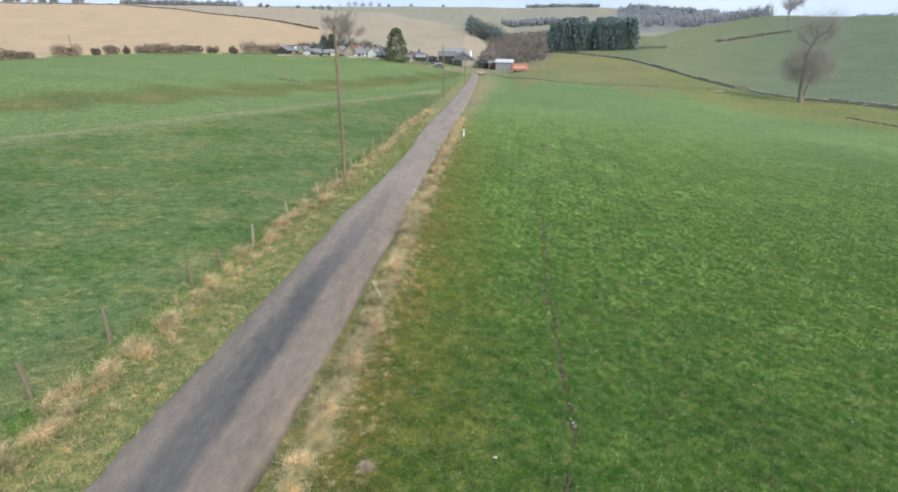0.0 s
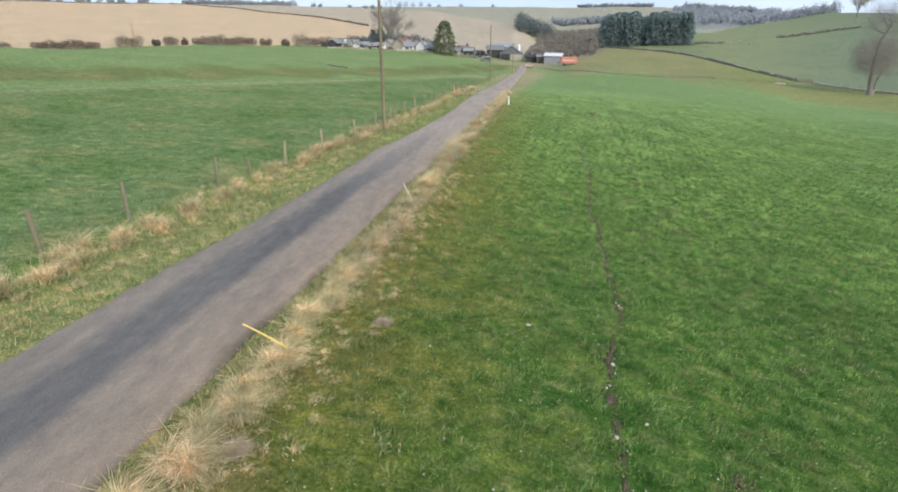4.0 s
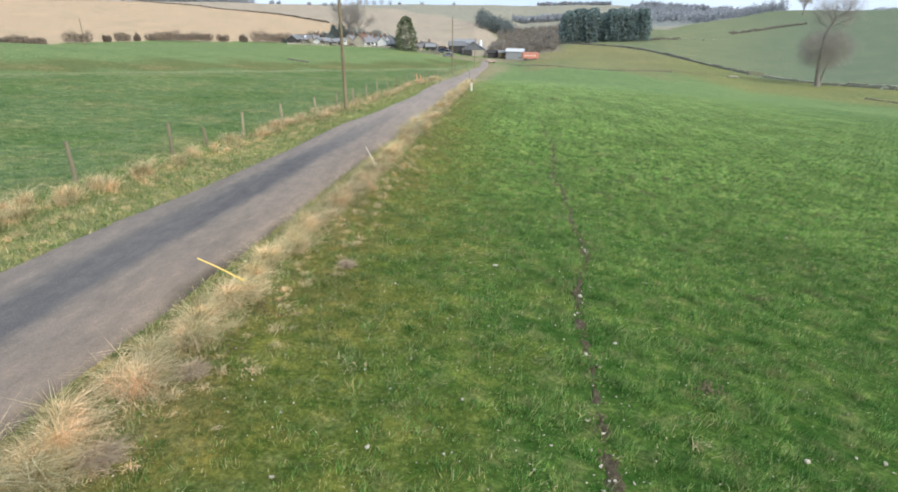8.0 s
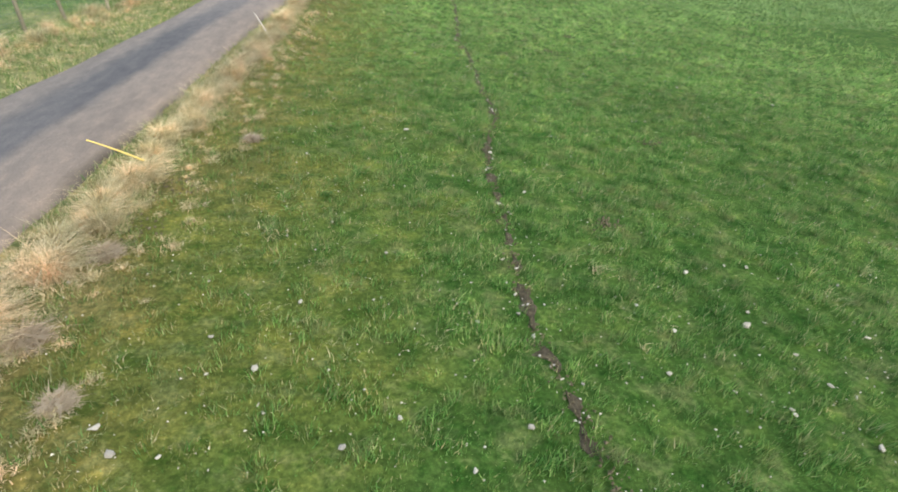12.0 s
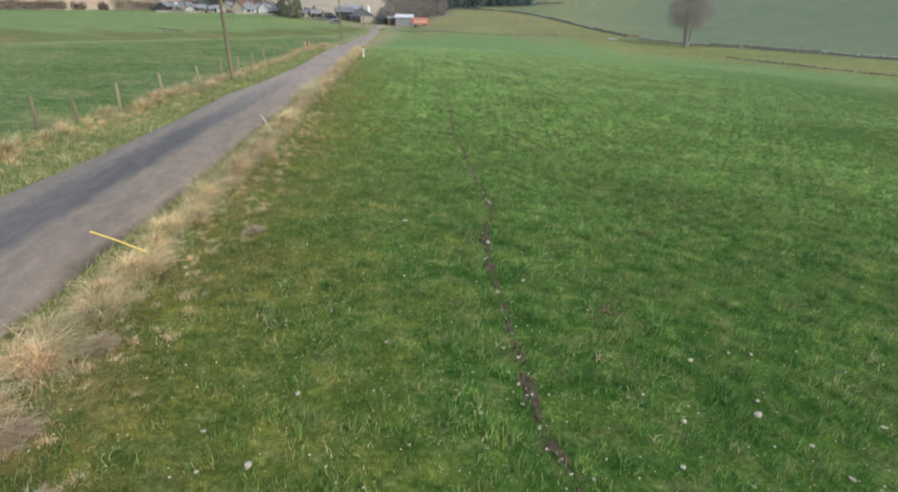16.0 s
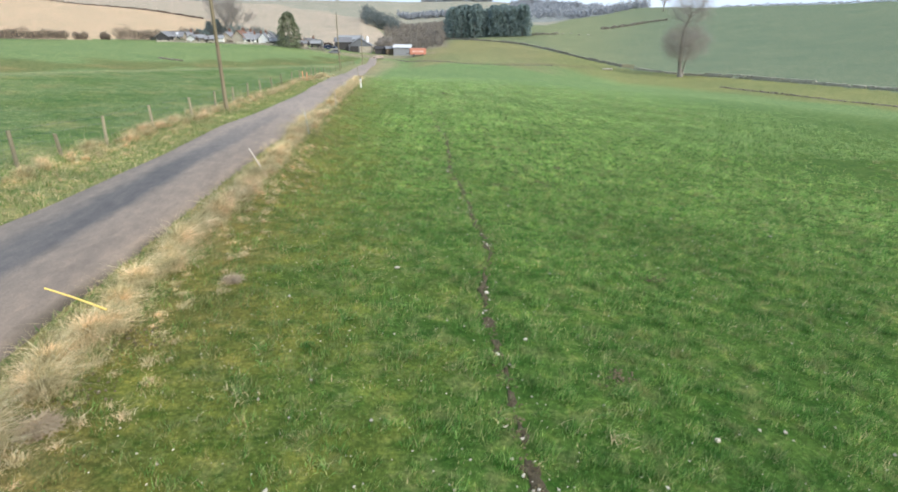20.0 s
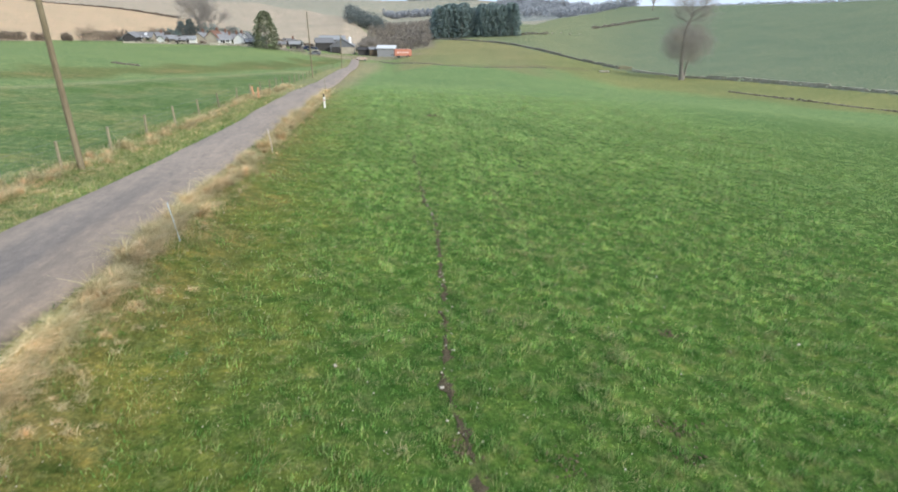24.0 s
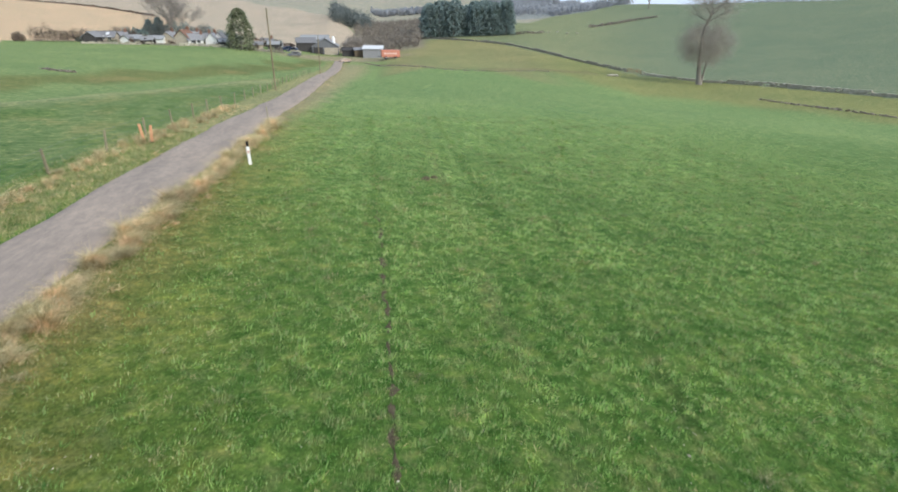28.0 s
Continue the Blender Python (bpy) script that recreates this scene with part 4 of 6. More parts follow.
p_ = new("post", post_meshes[1])
p_.parent = fence
p_.matrix_basis = on_land(float(fence_x(17.9)) - 0.05, 17.9) @ pose(0, 0, -0.45, 4, -3, 20)
for hgt, rad_ in ((0.12, 0.0025), (0.32, 0.0022), (0.52, 0.0022), (0.74, 0.0025), (0.95, 0.003)):
    yw = np.arange(0.5, 130, 1.5)
    xw = fence_x(yw) + 0.06
    v, f = tube(np.stack([xw, yw, land(xw, yw) + hgt + 0.015 * np.sin(yw * 1.7 + hgt * 9)], 1), np.full(len(yw), rad_), 4)
    link_part("wire", np_mesh("wire", v, f), wire_mat, fence)
net = []
for y_ in np.arange(6.0, 46.0, 0.3):
    x_ = float(fence_x(y_)) + 0.06
    z_ = float(land(x_, y_))
    net.append(tube([(x_, y_, z_ + 0.1), (x_, y_, z_ + 0.75)], [0.0016, 0.0016], 3))
v, f = joined(net)
tagged(link_part("netting", np_mesh("netting", v, f), wire_mat, fence), kind="stuff")


# ---- poles ----
def utility_pole(x_, y_, height, lean_x, lean_y, radius=0.105):
    p_ = thing("utility_pole", on_land(x_, y_) @ pose(0, 0, 0, lean_x, lean_y, 0), "tall weathered wooden utility pole beside the lane", "pole", "poles along the lane")
    zz_ = np.concatenate([[-0.4], np.linspace(0, height, 12)])
    v_, f_ = tube(np.stack([zz_ * 0, zz_ * 0, zz_], 1), np.linspace(radius, radius * 0.66, 13), 14)
    link_part("shaft", np_mesh("shaft", v_, f_, True), pole_mat, p_)
    bm = bmesh.new()
    bmesh.ops.create_cone(bm, cap_ends=True, segments=14, radius1=radius * 0.70, radius2=radius * 0.4, depth=0.06, matrix=Matrix.Translation((0, 0, height + 0.02)))
    part("cap", bm, dark_board, p_)
    return p_


utility_pole(-5.95, 31.45, 8.45, 0.3, -0.5)
utility_pole(-0.85, 99.5, 8.9, 0.4, -0.8, 0.105)
utility_pole(4.2, 152.0, 7.6, 0.0, 0.5, 0.11)
utility_pole(-106.8, 167.4, 7.6, 0.0, 0.0, 0.11)


# ---- canes and markers on the verge ----
def rod(name, a_, b_, radius, mat, label, category, bands=()):
    a_, b_ = Vector(a_), Vector(b_)
    ob = thing(name, Matrix.Translation(b_), label, category)
    d_ = a_ - b_
    pts = [tuple(d_ * t_ + Vector((0, 0, 0.012 * math.sin(3.1 * t_)))) for t_ in np.linspace(0, 1, 7)]
    v_, f_ = tube(pts, np.linspace(radius, radius * 0.85, 7), 8)
    link_part("shaft", np_mesh("shaft", v_, f_, True), mat, ob)
    bm = bmesh.new()
    bmesh.ops.create_icosphere(bm, subdivisions=1, radius=radius * 1.25, matrix=Matrix.Translation(d_))
    part("tip", bm, mat, ob)
    return ob


def gz(x_, y_):
    return float(land(x_, y_))


rod("yellow_cane", (-3.24, 6.82, 1.74), (-2.60, 6.72, 1.46), 0.012, yellow_mat, "yellow marker cane knocked over into the verge grass", "cane")
rod("pale_cane", (-2.31, 15.63, 1.40), (-1.93, 15.80, gz(-1.93, 15.8) - 0.05), 0.013, cane_mat, "bleached marker cane leaning over the verge", "cane")
rod("blue_stake", (-1.47, 24.32, 0.985), (-1.36, 24.40, gz(-1.36, 24.4) - 0.05), 0.010, blue_mat, "pale blue plastic stake leaning on the verge", "stake")
rod("white_cane", (-0.48, 35.2, 0.50), (-0.42, 35.55, gz(-0.42, 35.5) - 0.05), 0.018, cane_mat, "pale cane standing in the verge grass", "cane")
rod("grey_stake", (1.42, 62.8, gz(1.49, 62.8) + 1.45), (1.49, 62.83, gz(1.49, 62.8) - 0.05), 0.028, post_mat, "thin grey wooden stake beside the lane", "stake")
marker = thing("verge_marker_post", on_land(1.48, 52.95) @ pose(0, 0, 0, 2, -2, 8), "white roadside marker post with a black head", "marker post")
part("body", box_bm(-0.065, 0.065, -0.03, 0.03, -0.1, 0.78, 0.012), white_paint, marker)
part("head", box_bm(-0.05, 0.05, -0.025, 0.025, 0.78, 1.0, 0.01), black_mat, marker, "black upper part")
part("reflector", box_bm(-0.035, 0.035, -0.036, -0.024, 0.5, 0.6, 0.004), red_mat, marker, "small red reflector")
for k, (dx, h_) in enumerate(((0.0, 0.95), (0.27, 0.85))):
    st = thing("orange_stake", on_land(-3.85 + dx, 57.7 + 0.2 * k) @ pose(0, 0, 0, 3, -6 + 10 * k, 15), "faded orange plastic stake standing on the verge", "stake", "orange stakes by the fence")
    part("blade", box_bm(-0.06, 0.06, -0.018, 0.018, -0.1, h_, 0.01), orange_mat, st)
    part("foot", box_bm(-0.09, 0.09, -0.05, 0.05, -0.05, 0.06, 0.01), black_mat, st)


# ---- trees ----
limb_mat = simple("pale_grey_limbs", (0.19, 0.175, 0.155), (0.30, 0.28, 0.25), 2.5, 0.95, relief=0.2)


def grow(g_, start, direction, length, radius, depth, out, tips, spread=0.6, droop=0.0):
    steps = 5
    p_, d_ = np.array(start, float), np.array(direction, float)
    pts, rads = [p_.copy()], [radius]
    for s_ in range(steps):
        d_ = d_ + g_.normal(0, 0.13, 3) + (0, 0, 0.05 - droop)
        d_ /= np.linalg.norm(d_)
        p_ = p_ + d_ * length / steps
        pts.append(p_.copy())
        rads.append(radius * (1 - 0.5 * (s_ + 1) / steps))
    out.append(tube(pts, rads, 7 if radius > 0.08 else 4))
    if depth == 0:
        tips.append((p_, d_, length))
        return
    for k_ in range(g_.integers(3, 5)):
        at_ = pts[g_.integers(2, steps + 1)]
        nd = d_ + g_.normal(0, spread, 3)
        nd[2] = nd[2] * 0.8 + 0.12
        nd /= np.linalg.norm(nd)
        grow(g_, at_, nd, length * g_.uniform(0.55, 0.8), radius * 0.5, depth - 1, out, tips, spread, droop)
    tips.append((p_, d_, length))


def twigs(g_, tips, per, size, width, puff=0.8):
    c_ = np.array([t_[0] for t_ in tips])
    d_ = np.array([t_[1] for t_ in tips])
    ln = np.array([t_[2] for t_ in tips])
    k_ = np.repeat(np.arange(len(tips)), per)
    a_ = c_[k_] - d_[k_] * (ln[k_] * g_.uniform(0, 0.8, len(k_)))[:, None] + g_.normal(0, size * puff * 0.35, (len(k_), 3))
    dirs = d_[k_] * 0.6 + g_.normal(0, 0.75, (len(k_), 3))
    dirs /= np.linalg.norm(dirs, axis=1)[:, None]
    b_ = a_ + dirs * (size * g_.uniform(0.4, 1.3, len(k_)))[:, None]
    side = np.cross(dirs, g_.normal(0, 1, (len(k_), 3)))
    side /= np.linalg.norm(side, axis=1)[:, None] + 1e-9
    side *= width * 0.5
    v_ = np.stack([a_ - side, a_ + side, b_], 1).reshape(-1, 3)
    return v_, np.arange(len(v_)).reshape(-1, 3)


def bare_tree(x_, y_, height, seed, label, twig_n=26, twig_w=0.035, fork=0.32, lean_=(0, 0), group="", spread=0.6, limbs=6, girth=0.024, outward=1.0, reach=0.0):
    g_ = np.random.default_rng(seed)
    t_ob = thing("bare_tree", on_land(x_, y_), label, "tree", group)
    out, tips = [], []
    r0 = height * girth
    trunk_pts = [np.array((lean_[0] * k * k * 0.02, lean_[1] * k * k * 0.02, height * fork * k / 5 * 1.0 - 0.3 * (k == 0))) + g_.normal(0, 0.05, 3) * (k > 0) for k in range(6)]
    out.append(tube(trunk_pts, [r0 * 1.5, r0 * 1.12, r0, r0 * 0.95, r0 * 0.9, r0 * 0.85], 10))
    trunk_v, trunk_f = out.pop()
    link_part("trunk", np_mesh("trunk", trunk_v, trunk_f, True), bark_mat, t_ob)
    top = trunk_pts[-1]
    for k_ in range(limbs):
        a_ = 6.283 * k_ / limbs + g_.uniform(-0.4, 0.4)
        d_ = np.array((math.cos(a_) * g_.uniform(0.05, 0.85) * outward, math.sin(a_) * g_.uniform(0.05, 0.85) * outward, 1.0))
        d_ /= np.linalg.norm(d_)
        grow(g_, top - (0, 0, g_.uniform(0, height * 0.08)), d_, (reach or height * (1 - fork) * 0.5) * g_.uniform(0.85, 1.12), r0 * 0.5, 3, out, tips, spread)
    v_, f_ = joined(out)
    tagged(link_part("branching", np_mesh("branching", v_, f_, True), limb_mat, t_ob), kind="stuff")
    v_, f_ = twigs(g_, tips, twig_n, height * 0.055, twig_w)
    tagged(link_part("crown", np_mesh("crown", v_, f_), twig_mat, t_ob), "haze of fine bare twigs", kind="stuff")
    return t_ob


def leaf_cloud(g_, lumps, per, size, inner=0.55, outer=1.08):
    """Small leaf sprays on the skins of overlapping lumps: (x, y, z, rx, ry, rz)."""
    vs = []
    for (cx_, cy_, cz_, ax, ay, az) in lumps:
        n_ = per
        d_ = g_.normal(0, 1, (n_, 3))
        d_ /= np.linalg.norm(d_, axis=1)[:, None]
        p_ = d_ * (np.array((ax, ay, az)) * g_.uniform(inner, outer, (n_, 1))) + (cx_, cy_, cz_)
        a_ = g_.normal(0, 1, (n_, 3))
        a_ /= np.linalg.norm(a_, axis=1)[:, None]
        b_ = np.cross(a_, d_ + g_.normal(0, 0.4, (n_, 3)))
        b_ /= np.linalg.norm(b_, axis=1)[:, None] + 1e-9
        s_ = (size * g_.uniform(0.5, 1.4, n_))[:, None]
        vs.append(np.stack([p_ - a_ * s_, p_ + b_ * s_ * 0.7, p_ + a_ * s_, p_ - b_ * s_ * 0.7], 1).reshape(-1, 3))
    v_ = np.concatenate(vs)
    return v_, np.arange(len(v_)).reshape(-1, 4)


def conifer(x_, y_, height, width, seed, label, group="", mat=None, columnar=0.5, per=70, tiers=26, leaf=0.024):
    g_ = np.random.default_rng(seed)
    t_ob = thing("conifer", on_land(x_, y_), label, "tree", group)
    v_, f_ = tube([(0, 0, -0.3), (0, 0, height * 0.5), (0, 0, height * 0.93)], [height * 0.018, height * 0.011, 0.03], 8)
    link_part("trunk", np_mesh("trunk", v_, f_, True), bark_mat, t_ob)
    n_ = per * tiers
    h_ = g_.uniform(0, 1, n_) ** 0.8 * 0.97 + 0.03
    a_ = g_.uniform(0, 6.283, n_)
    bough = 0.82 + 0.16 * np.sin(a_ * 5 + 9 * h_ + seed) + 0.12 * np.sin(a_ * 3 - 23 * h_ + seed)
    out_ = width * 0.5 * (1 - h_) ** columnar * bough * np.sqrt(g_.uniform(0.35, 1.0, n_)) * smooth_step(-0.12, 0.1, h_)
    p_ = np.stack([out_ * np.cos(a_), out_ * np.sin(a_), height * h_ - 0.12 * out_], 1)
    d_ = np.stack([np.cos(a_), np.sin(a_), g_.normal(-0.35, 0.3, n_)], 1) + g_.normal(0, 0.35, (n_, 3))
    d_ /= np.linalg.norm(d_, axis=1)[:, None]
    side = np.cross(d_, g_.normal(0, 1, (n_, 3)))
    side /= np.linalg.norm(side, axis=1)[:, None] + 1e-9
    s_ = (height * leaf * g_.uniform(0.6, 1.5, n_))[:, None]
    v_ = np.stack([p_ - d_ * s_, p_ + side * s_ * 0.45, p_ + d_ * s_, p_ - side * s_ * 0.45], 1).reshape(-1, 3)
    f_ = np.arange(len(v_)).reshape(-1, 4)
    link_part("crown", np_mesh("crown", v_, f_), mat or conifer_mat, t_ob)
    return t_ob


def bush(name, x_, y_, w_, h_, seed, mat, label, category, group="", per=130, size=0.22, kind="", lumps_n=7, turn=0.0, depth_=None):
    g_ = np.random.default_rng(seed)
    ob = thing(name, on_land(x_, y_, 0, turn), label, category, group, kind)
    dp = depth_ or min(w_, 2.5)
    lumps = []
    for k_ in range(lumps_n):
        u_ = (k_ + 0.5) / lumps_n - 0.5
        hh = h_ * g_.uniform(0.62, 1.0) * (1 - 0.5 * abs(u_) ** 2)
        lumps.append((u_ * w_ * 0.9, g_.uniform(-0.2, 0.2) * dp, hh * 0.52, w_ / lumps_n * 0.95, dp * 0.5, hh * 0.55))
    v_, f_ = leaf_cloud(g_, lumps, per, size)
    link_part("foliage", np_mesh("foliage", v_, f_), mat, ob)
    stems = []
    for k_ in range(lumps_n):
        u_ = (k_ + 0.5) / lumps_n - 0.5
        stems.append(tube([(u_ * w_ * 0.9, 0, -0.2), (u_ * w_ * 0.9 + g_.uniform(-0.3, 0.3), 0, h_ * 0.35), (u_ * w_ * 0.9 + g_.uniform(-0.5, 0.5), g_.uniform(-0.3, 0.3), h_ * 0.75)], [0.07, 0.05, 0.02], 5))
    v_, f_ = joined(stems)
    tagged(link_part("understorey", np_mesh("understorey", v_, f_), bark_mat, ob), kind="stuff")
    return ob


# the lone tree by the wall, with a low twiggy mass and a high crown
g = np.random.default_rng(203)
lone = thing("bare_tree", on_land(95.4, 155.2), "tall bare deciduous tree standing before the field wall", "tree")
aside = np.array((0.855, -0.518, 0.0))
bole = [aside * u_ + (0, 0, z_) for u_, z_ in ((0, -0.4), (-0.05, 0.5), (-0.4, 2.5), (-0.7, 5.0), (-0.9, 8.0), (-1.0, 11.0), (-0.85, 13.0), (-0.3, 14.6), (0.2, 16.0), (0.5, 17.2))]
v, f = tube(bole, [0.95, 0.72, 0.55, 0.5, 0.42, 0.36, 0.33, 0.28, 0.22, 0.15], 12)
link_part("trunk", np_mesh("trunk", v, f, True), bark_mat, lone)
v, f = tube([aside * 0.3 + (0, 0, -0.3), aside * 0.6 + (0, 0, 2.2), aside * 0.8 + (0, 0, 4.6), aside * 1.5 + (0.3, 0, 7.5)], [0.36, 0.26, 0.2, 0.1], 9)
link_part("second_stem", np_mesh("second_stem", v, f, True), bark_mat, lone)
out, tips = [], []
for k in range(20):
    a_ = 2.4 * k
    z_ = 5.5 + 0.36 * k
    start = aside * -0.85 + (0, 0, z_)
    grow(g, start, (math.cos(a_), math.sin(a_), 0.22), g.uniform(3.6, 4.8) * (1 - 0.025 * abs(k - 9)), 0.06, 2, out, tips, 0.8, 0.05)
v, f = joined(out)
tagged(link_part("low_branching", np_mesh("low_branching", v, f, True), limb_mat, lone), kind="stuff")
ball = aside * 0.5 + (0, 0, 9.4)
c_ = np.array([t_[0] for t_ in tips]) - ball
c_ *= np.minimum(1.0, 1.0 / (np.linalg.norm(c_ / (7.4, 7.4, 5.6), axis=1) + 1e-6))[:, None]
d_ = g.normal(0, 1, (420, 3))
d_ = d_ / np.linalg.norm(d_, axis=1)[:, None] * np.cbrt(g.uniform(0.1, 1.0, (420, 1))) * (7.2, 7.2, 5.4)
tips = [(c + ball, c / (np.linalg.norm(c) + 0.1), 2.0) for c in np.concatenate([c_, d_])]
v, f = twigs(g, tips, 30, 1.7, 0.018)
tagged(link_part("low_crown", np_mesh("low_crown", v, f), twig_mat, lone), "round haze of fine bare twigs", kind="stuff")
out, tips = [], []
for k, (u_, up_, len_) in enumerate(((-1.0, 0.3, 3.9), (-0.8, 0.55, 3.5), (-0.5, 0.9, 2.9), (0.1, 1.0, 2.8), (0.5, 0.8, 2.9), (0.9, 0.45, 3.4), (1.0, 0.25, 3.2), (0.4, 0.4, 3.0))):
    grow(g, bole[7 + k % 3], tuple(aside * u_ + (0.35 * math.sin(3 * k), 0.35 * math.cos(3 * k), up_)), len_, 0.14, 2, out, tips, 0.55, 0.02)
v, f = joined(out)
tagged(link_part("high_branching", np_mesh("high_branching", v, f, True), limb_mat, lone), kind="stuff")
v, f = twigs(g, tips, 46, 2.3, 0.02, 1.5)
tagged(link_part("high_crown", np_mesh("high_crown", v, f), twig_mat, lone), "flat spreading head of bare twigs", kind="stuff")
x_, y_ = polar(29.3, 560)
bare_tree(x_, y_, 21.0, 207, "far bare tree on the skyline of the hill", 14, 0.12, 0.3)
# the big bare trees of the village
for b_, r_, h_, s_ in ((-10.3, 262, 20.0, 211), (-9.5, 275, 16.0, 212)):
    x_, y_ = polar(b_, r_)
    bare_tree(x_, y_, h_, s_, "large bare tree among the village houses", 46, 0.028, 0.25, group="bare village trees", girth=0.012)
# the dark clump of conifers on the rise
g = np.random.default_rng(221)
for k in range(42):
    b_ = 9.9 + 7.2 * (k % 14 + 0.5) / 14 + g.uniform(-0.15, 0.15)
    r_ = 322 + 9 * (k // 14) + g.uniform(-3, 3)
    x_, y_ = polar(b_, r_)
    conifer(x_ + g.uniform(-2, 2), y_ + g.uniform(-4, 4), g.uniform(14.6, 17.0) * (0.86 if k % 14 in (5, 6, 7) else 1.0 if k % 14 < 5 else 0.95), g.uniform(8.5, 11.0), 1230 + k, "dark tall conifer in a dense clump on the rise", "conifers of the dark clump", None, columnar=0.24, per=95, leaf=0.030)
# garden evergreens round the houses
for b_, r_, h_, w_, s_ in ((-5.1, 236, 12.8, 11.5, 261), (-11.9, 268, 7.0, 5.0, 263), (-11.2, 266, 8.0, 5.5, 264)):
    x_, y_ = polar(b_, r_)
    conifer(x_, y_, h_, w_, s_, "green garden conifer beside the village houses", "garden conifers", fir_mat if s_ == 261 else conifer_mat, columnar=0.36, per=60, tiers=50, leaf=0.03)

# evergreen masses behind the houses
for k, (b_, r_, w_, h_) in enumerate(((-12.6, 262, 6.0, 5.2), (-11.2, 262, 10.0, 8.6), (-9.9, 264, 8.0, 7.4), (-8.4, 266, 8.0, 6.4), (-7.0, 264, 9.0, 5.8), (-5.9, 258, 7.0, 5.0), (-13.8, 266, 8.0, 4.2))):
    x_, y_ = polar(b_, r_)
    bush("evergreen_thicket", x_, y_, w_, h_, 291 + k, conifer_mat if k % 2 == 0 else bluewood_mat, "dense dark evergreen growth behind the village houses", "shrubbery", "evergreens behind the houses", per=420, size=0.2, lumps_n=6, turn=-b_, depth_=4.0)

# hedge bushes along the foot of the stubble field
g = np.random.default_rng(271)
hedge_runs = [(-46, -41, 3.6), (-40.0, -35.0, 3.4), (-34.0, -31.9, 4.4), (-31.2, -30.6, 2.6), (-30.3, -29.2, 3.6), (-28.9, -28.4, 2.8), (-28.2, -22.4, 4.0), (-22.3, -21.3, 3.0), (-20.4, -19.7, 2.8), (-19.4, -17.4, 5.2), (-17.6, -15.8, 4.6), (-14.8, -12.6, 5.4)]
for k, (b0, b1, h_) in enumerate(hedge_runs):
    bm_ = (b0 + b1) / 2
    r_ = float(np.interp(bm_, LAND_B, FOOT_R)) * 1.035
    x_, y_ = polar(bm_, r_)
    w_ = radians(b1 - b0) * r_
    bush("hedge_bush", x_, y_, w_, h_, 280 + k, hedge_mat, "brown leafless hawthorn hedge at the foot of the stubble", "hedge", "hedgerow below the stubble field", per=700, size=0.12, lumps_n=max(3, int(w_ / 1.5)), turn=-bm_)


# long hedges as strips of twiggy growth
def hedge_strip(name, pts, h_, w_, seed, mat, label, per_m=14, size=0.3):
    g_ = np.random.default_rng(seed)
    p_ = np.array(pts, float)
    seg = np.hypot(*np.diff(p_, axis=0).T)
    s_ = np.concatenate([[0], np.cumsum(seg)])
    n_ = int(s_[-1] * per_m)
    t_ = g_.uniform(0, s_[-1], n_)
    x_, y_ = np.interp(t_, s_, p_[:, 0]) + g_.normal(0, w_ * 0.4, n_), np.interp(t_, s_, p_[:, 1]) + g_.normal(0, w_ * 0.4, n_)
    hh = h_ * (0.65 + 0.35 * wave_noise(t_, t_ * 0, 14.0, seed)) * g_.uniform(0.05, 1.0, n_)
    c_ = np.stack([x_, y_, land(x_, y_) + hh], 1)
    a_ = g_.normal(0, 1, (n_, 3))
    a_ /= np.linalg.norm(a_, axis=1)[:, None]
    b_ = np.cross(a_, g_.normal(0, 1, (n_, 3)))
    b_ /= np.linalg.norm(b_, axis=1)[:, None] + 1e-9
    z_ = (size * g_.uniform(0.5, 1.4, n_))[:, None]
    v_ = np.stack([c_ - a_ * z_, c_ + b_ * z_, c_ + a_ * z_, c_ - b_ * z_], 1).reshape(-1, 3)
    return tagged(link_part(name, np_mesh(name, v_, np.arange(len(v_)).reshape(-1, 4)), mat), label, "hedge", kind="stuff")


def by_bearing(fn, b0, b1, n_=14):
    return [polar(b_, float(fn(b_))) for b_ in np.linspace(b0, b1, n_)]


hedge_strip("field_hedge", by_bearing(hedge_line, -45, -12.3, 24), 1.5, 1.2, 301, hedge_mat, "low brown hedge between two stubble fields", 9, 0.4)
hedge_strip("hill_hedge", by_bearing(lambda b: np.interp(b, (24.2, 26.4, 28.0, 29.6), (386, 416, 435, 446)), 24.2, 29.8), 1.8, 1.5, 302, wood_mat, "dark hedge climbing the green hillside", 18, 0.35)
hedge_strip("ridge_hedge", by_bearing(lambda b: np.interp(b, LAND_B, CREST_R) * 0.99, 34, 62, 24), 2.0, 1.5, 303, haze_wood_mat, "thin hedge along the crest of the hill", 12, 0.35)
hedge_strip("village_hedge", by_bearing(lambda b: 268 - abs(b + 8) * 0.5, -15.5, -2.5), 3.2, 5.0, 304, hedge_mat, "brown winter scrub behind the village gardens", 26, 0.4)


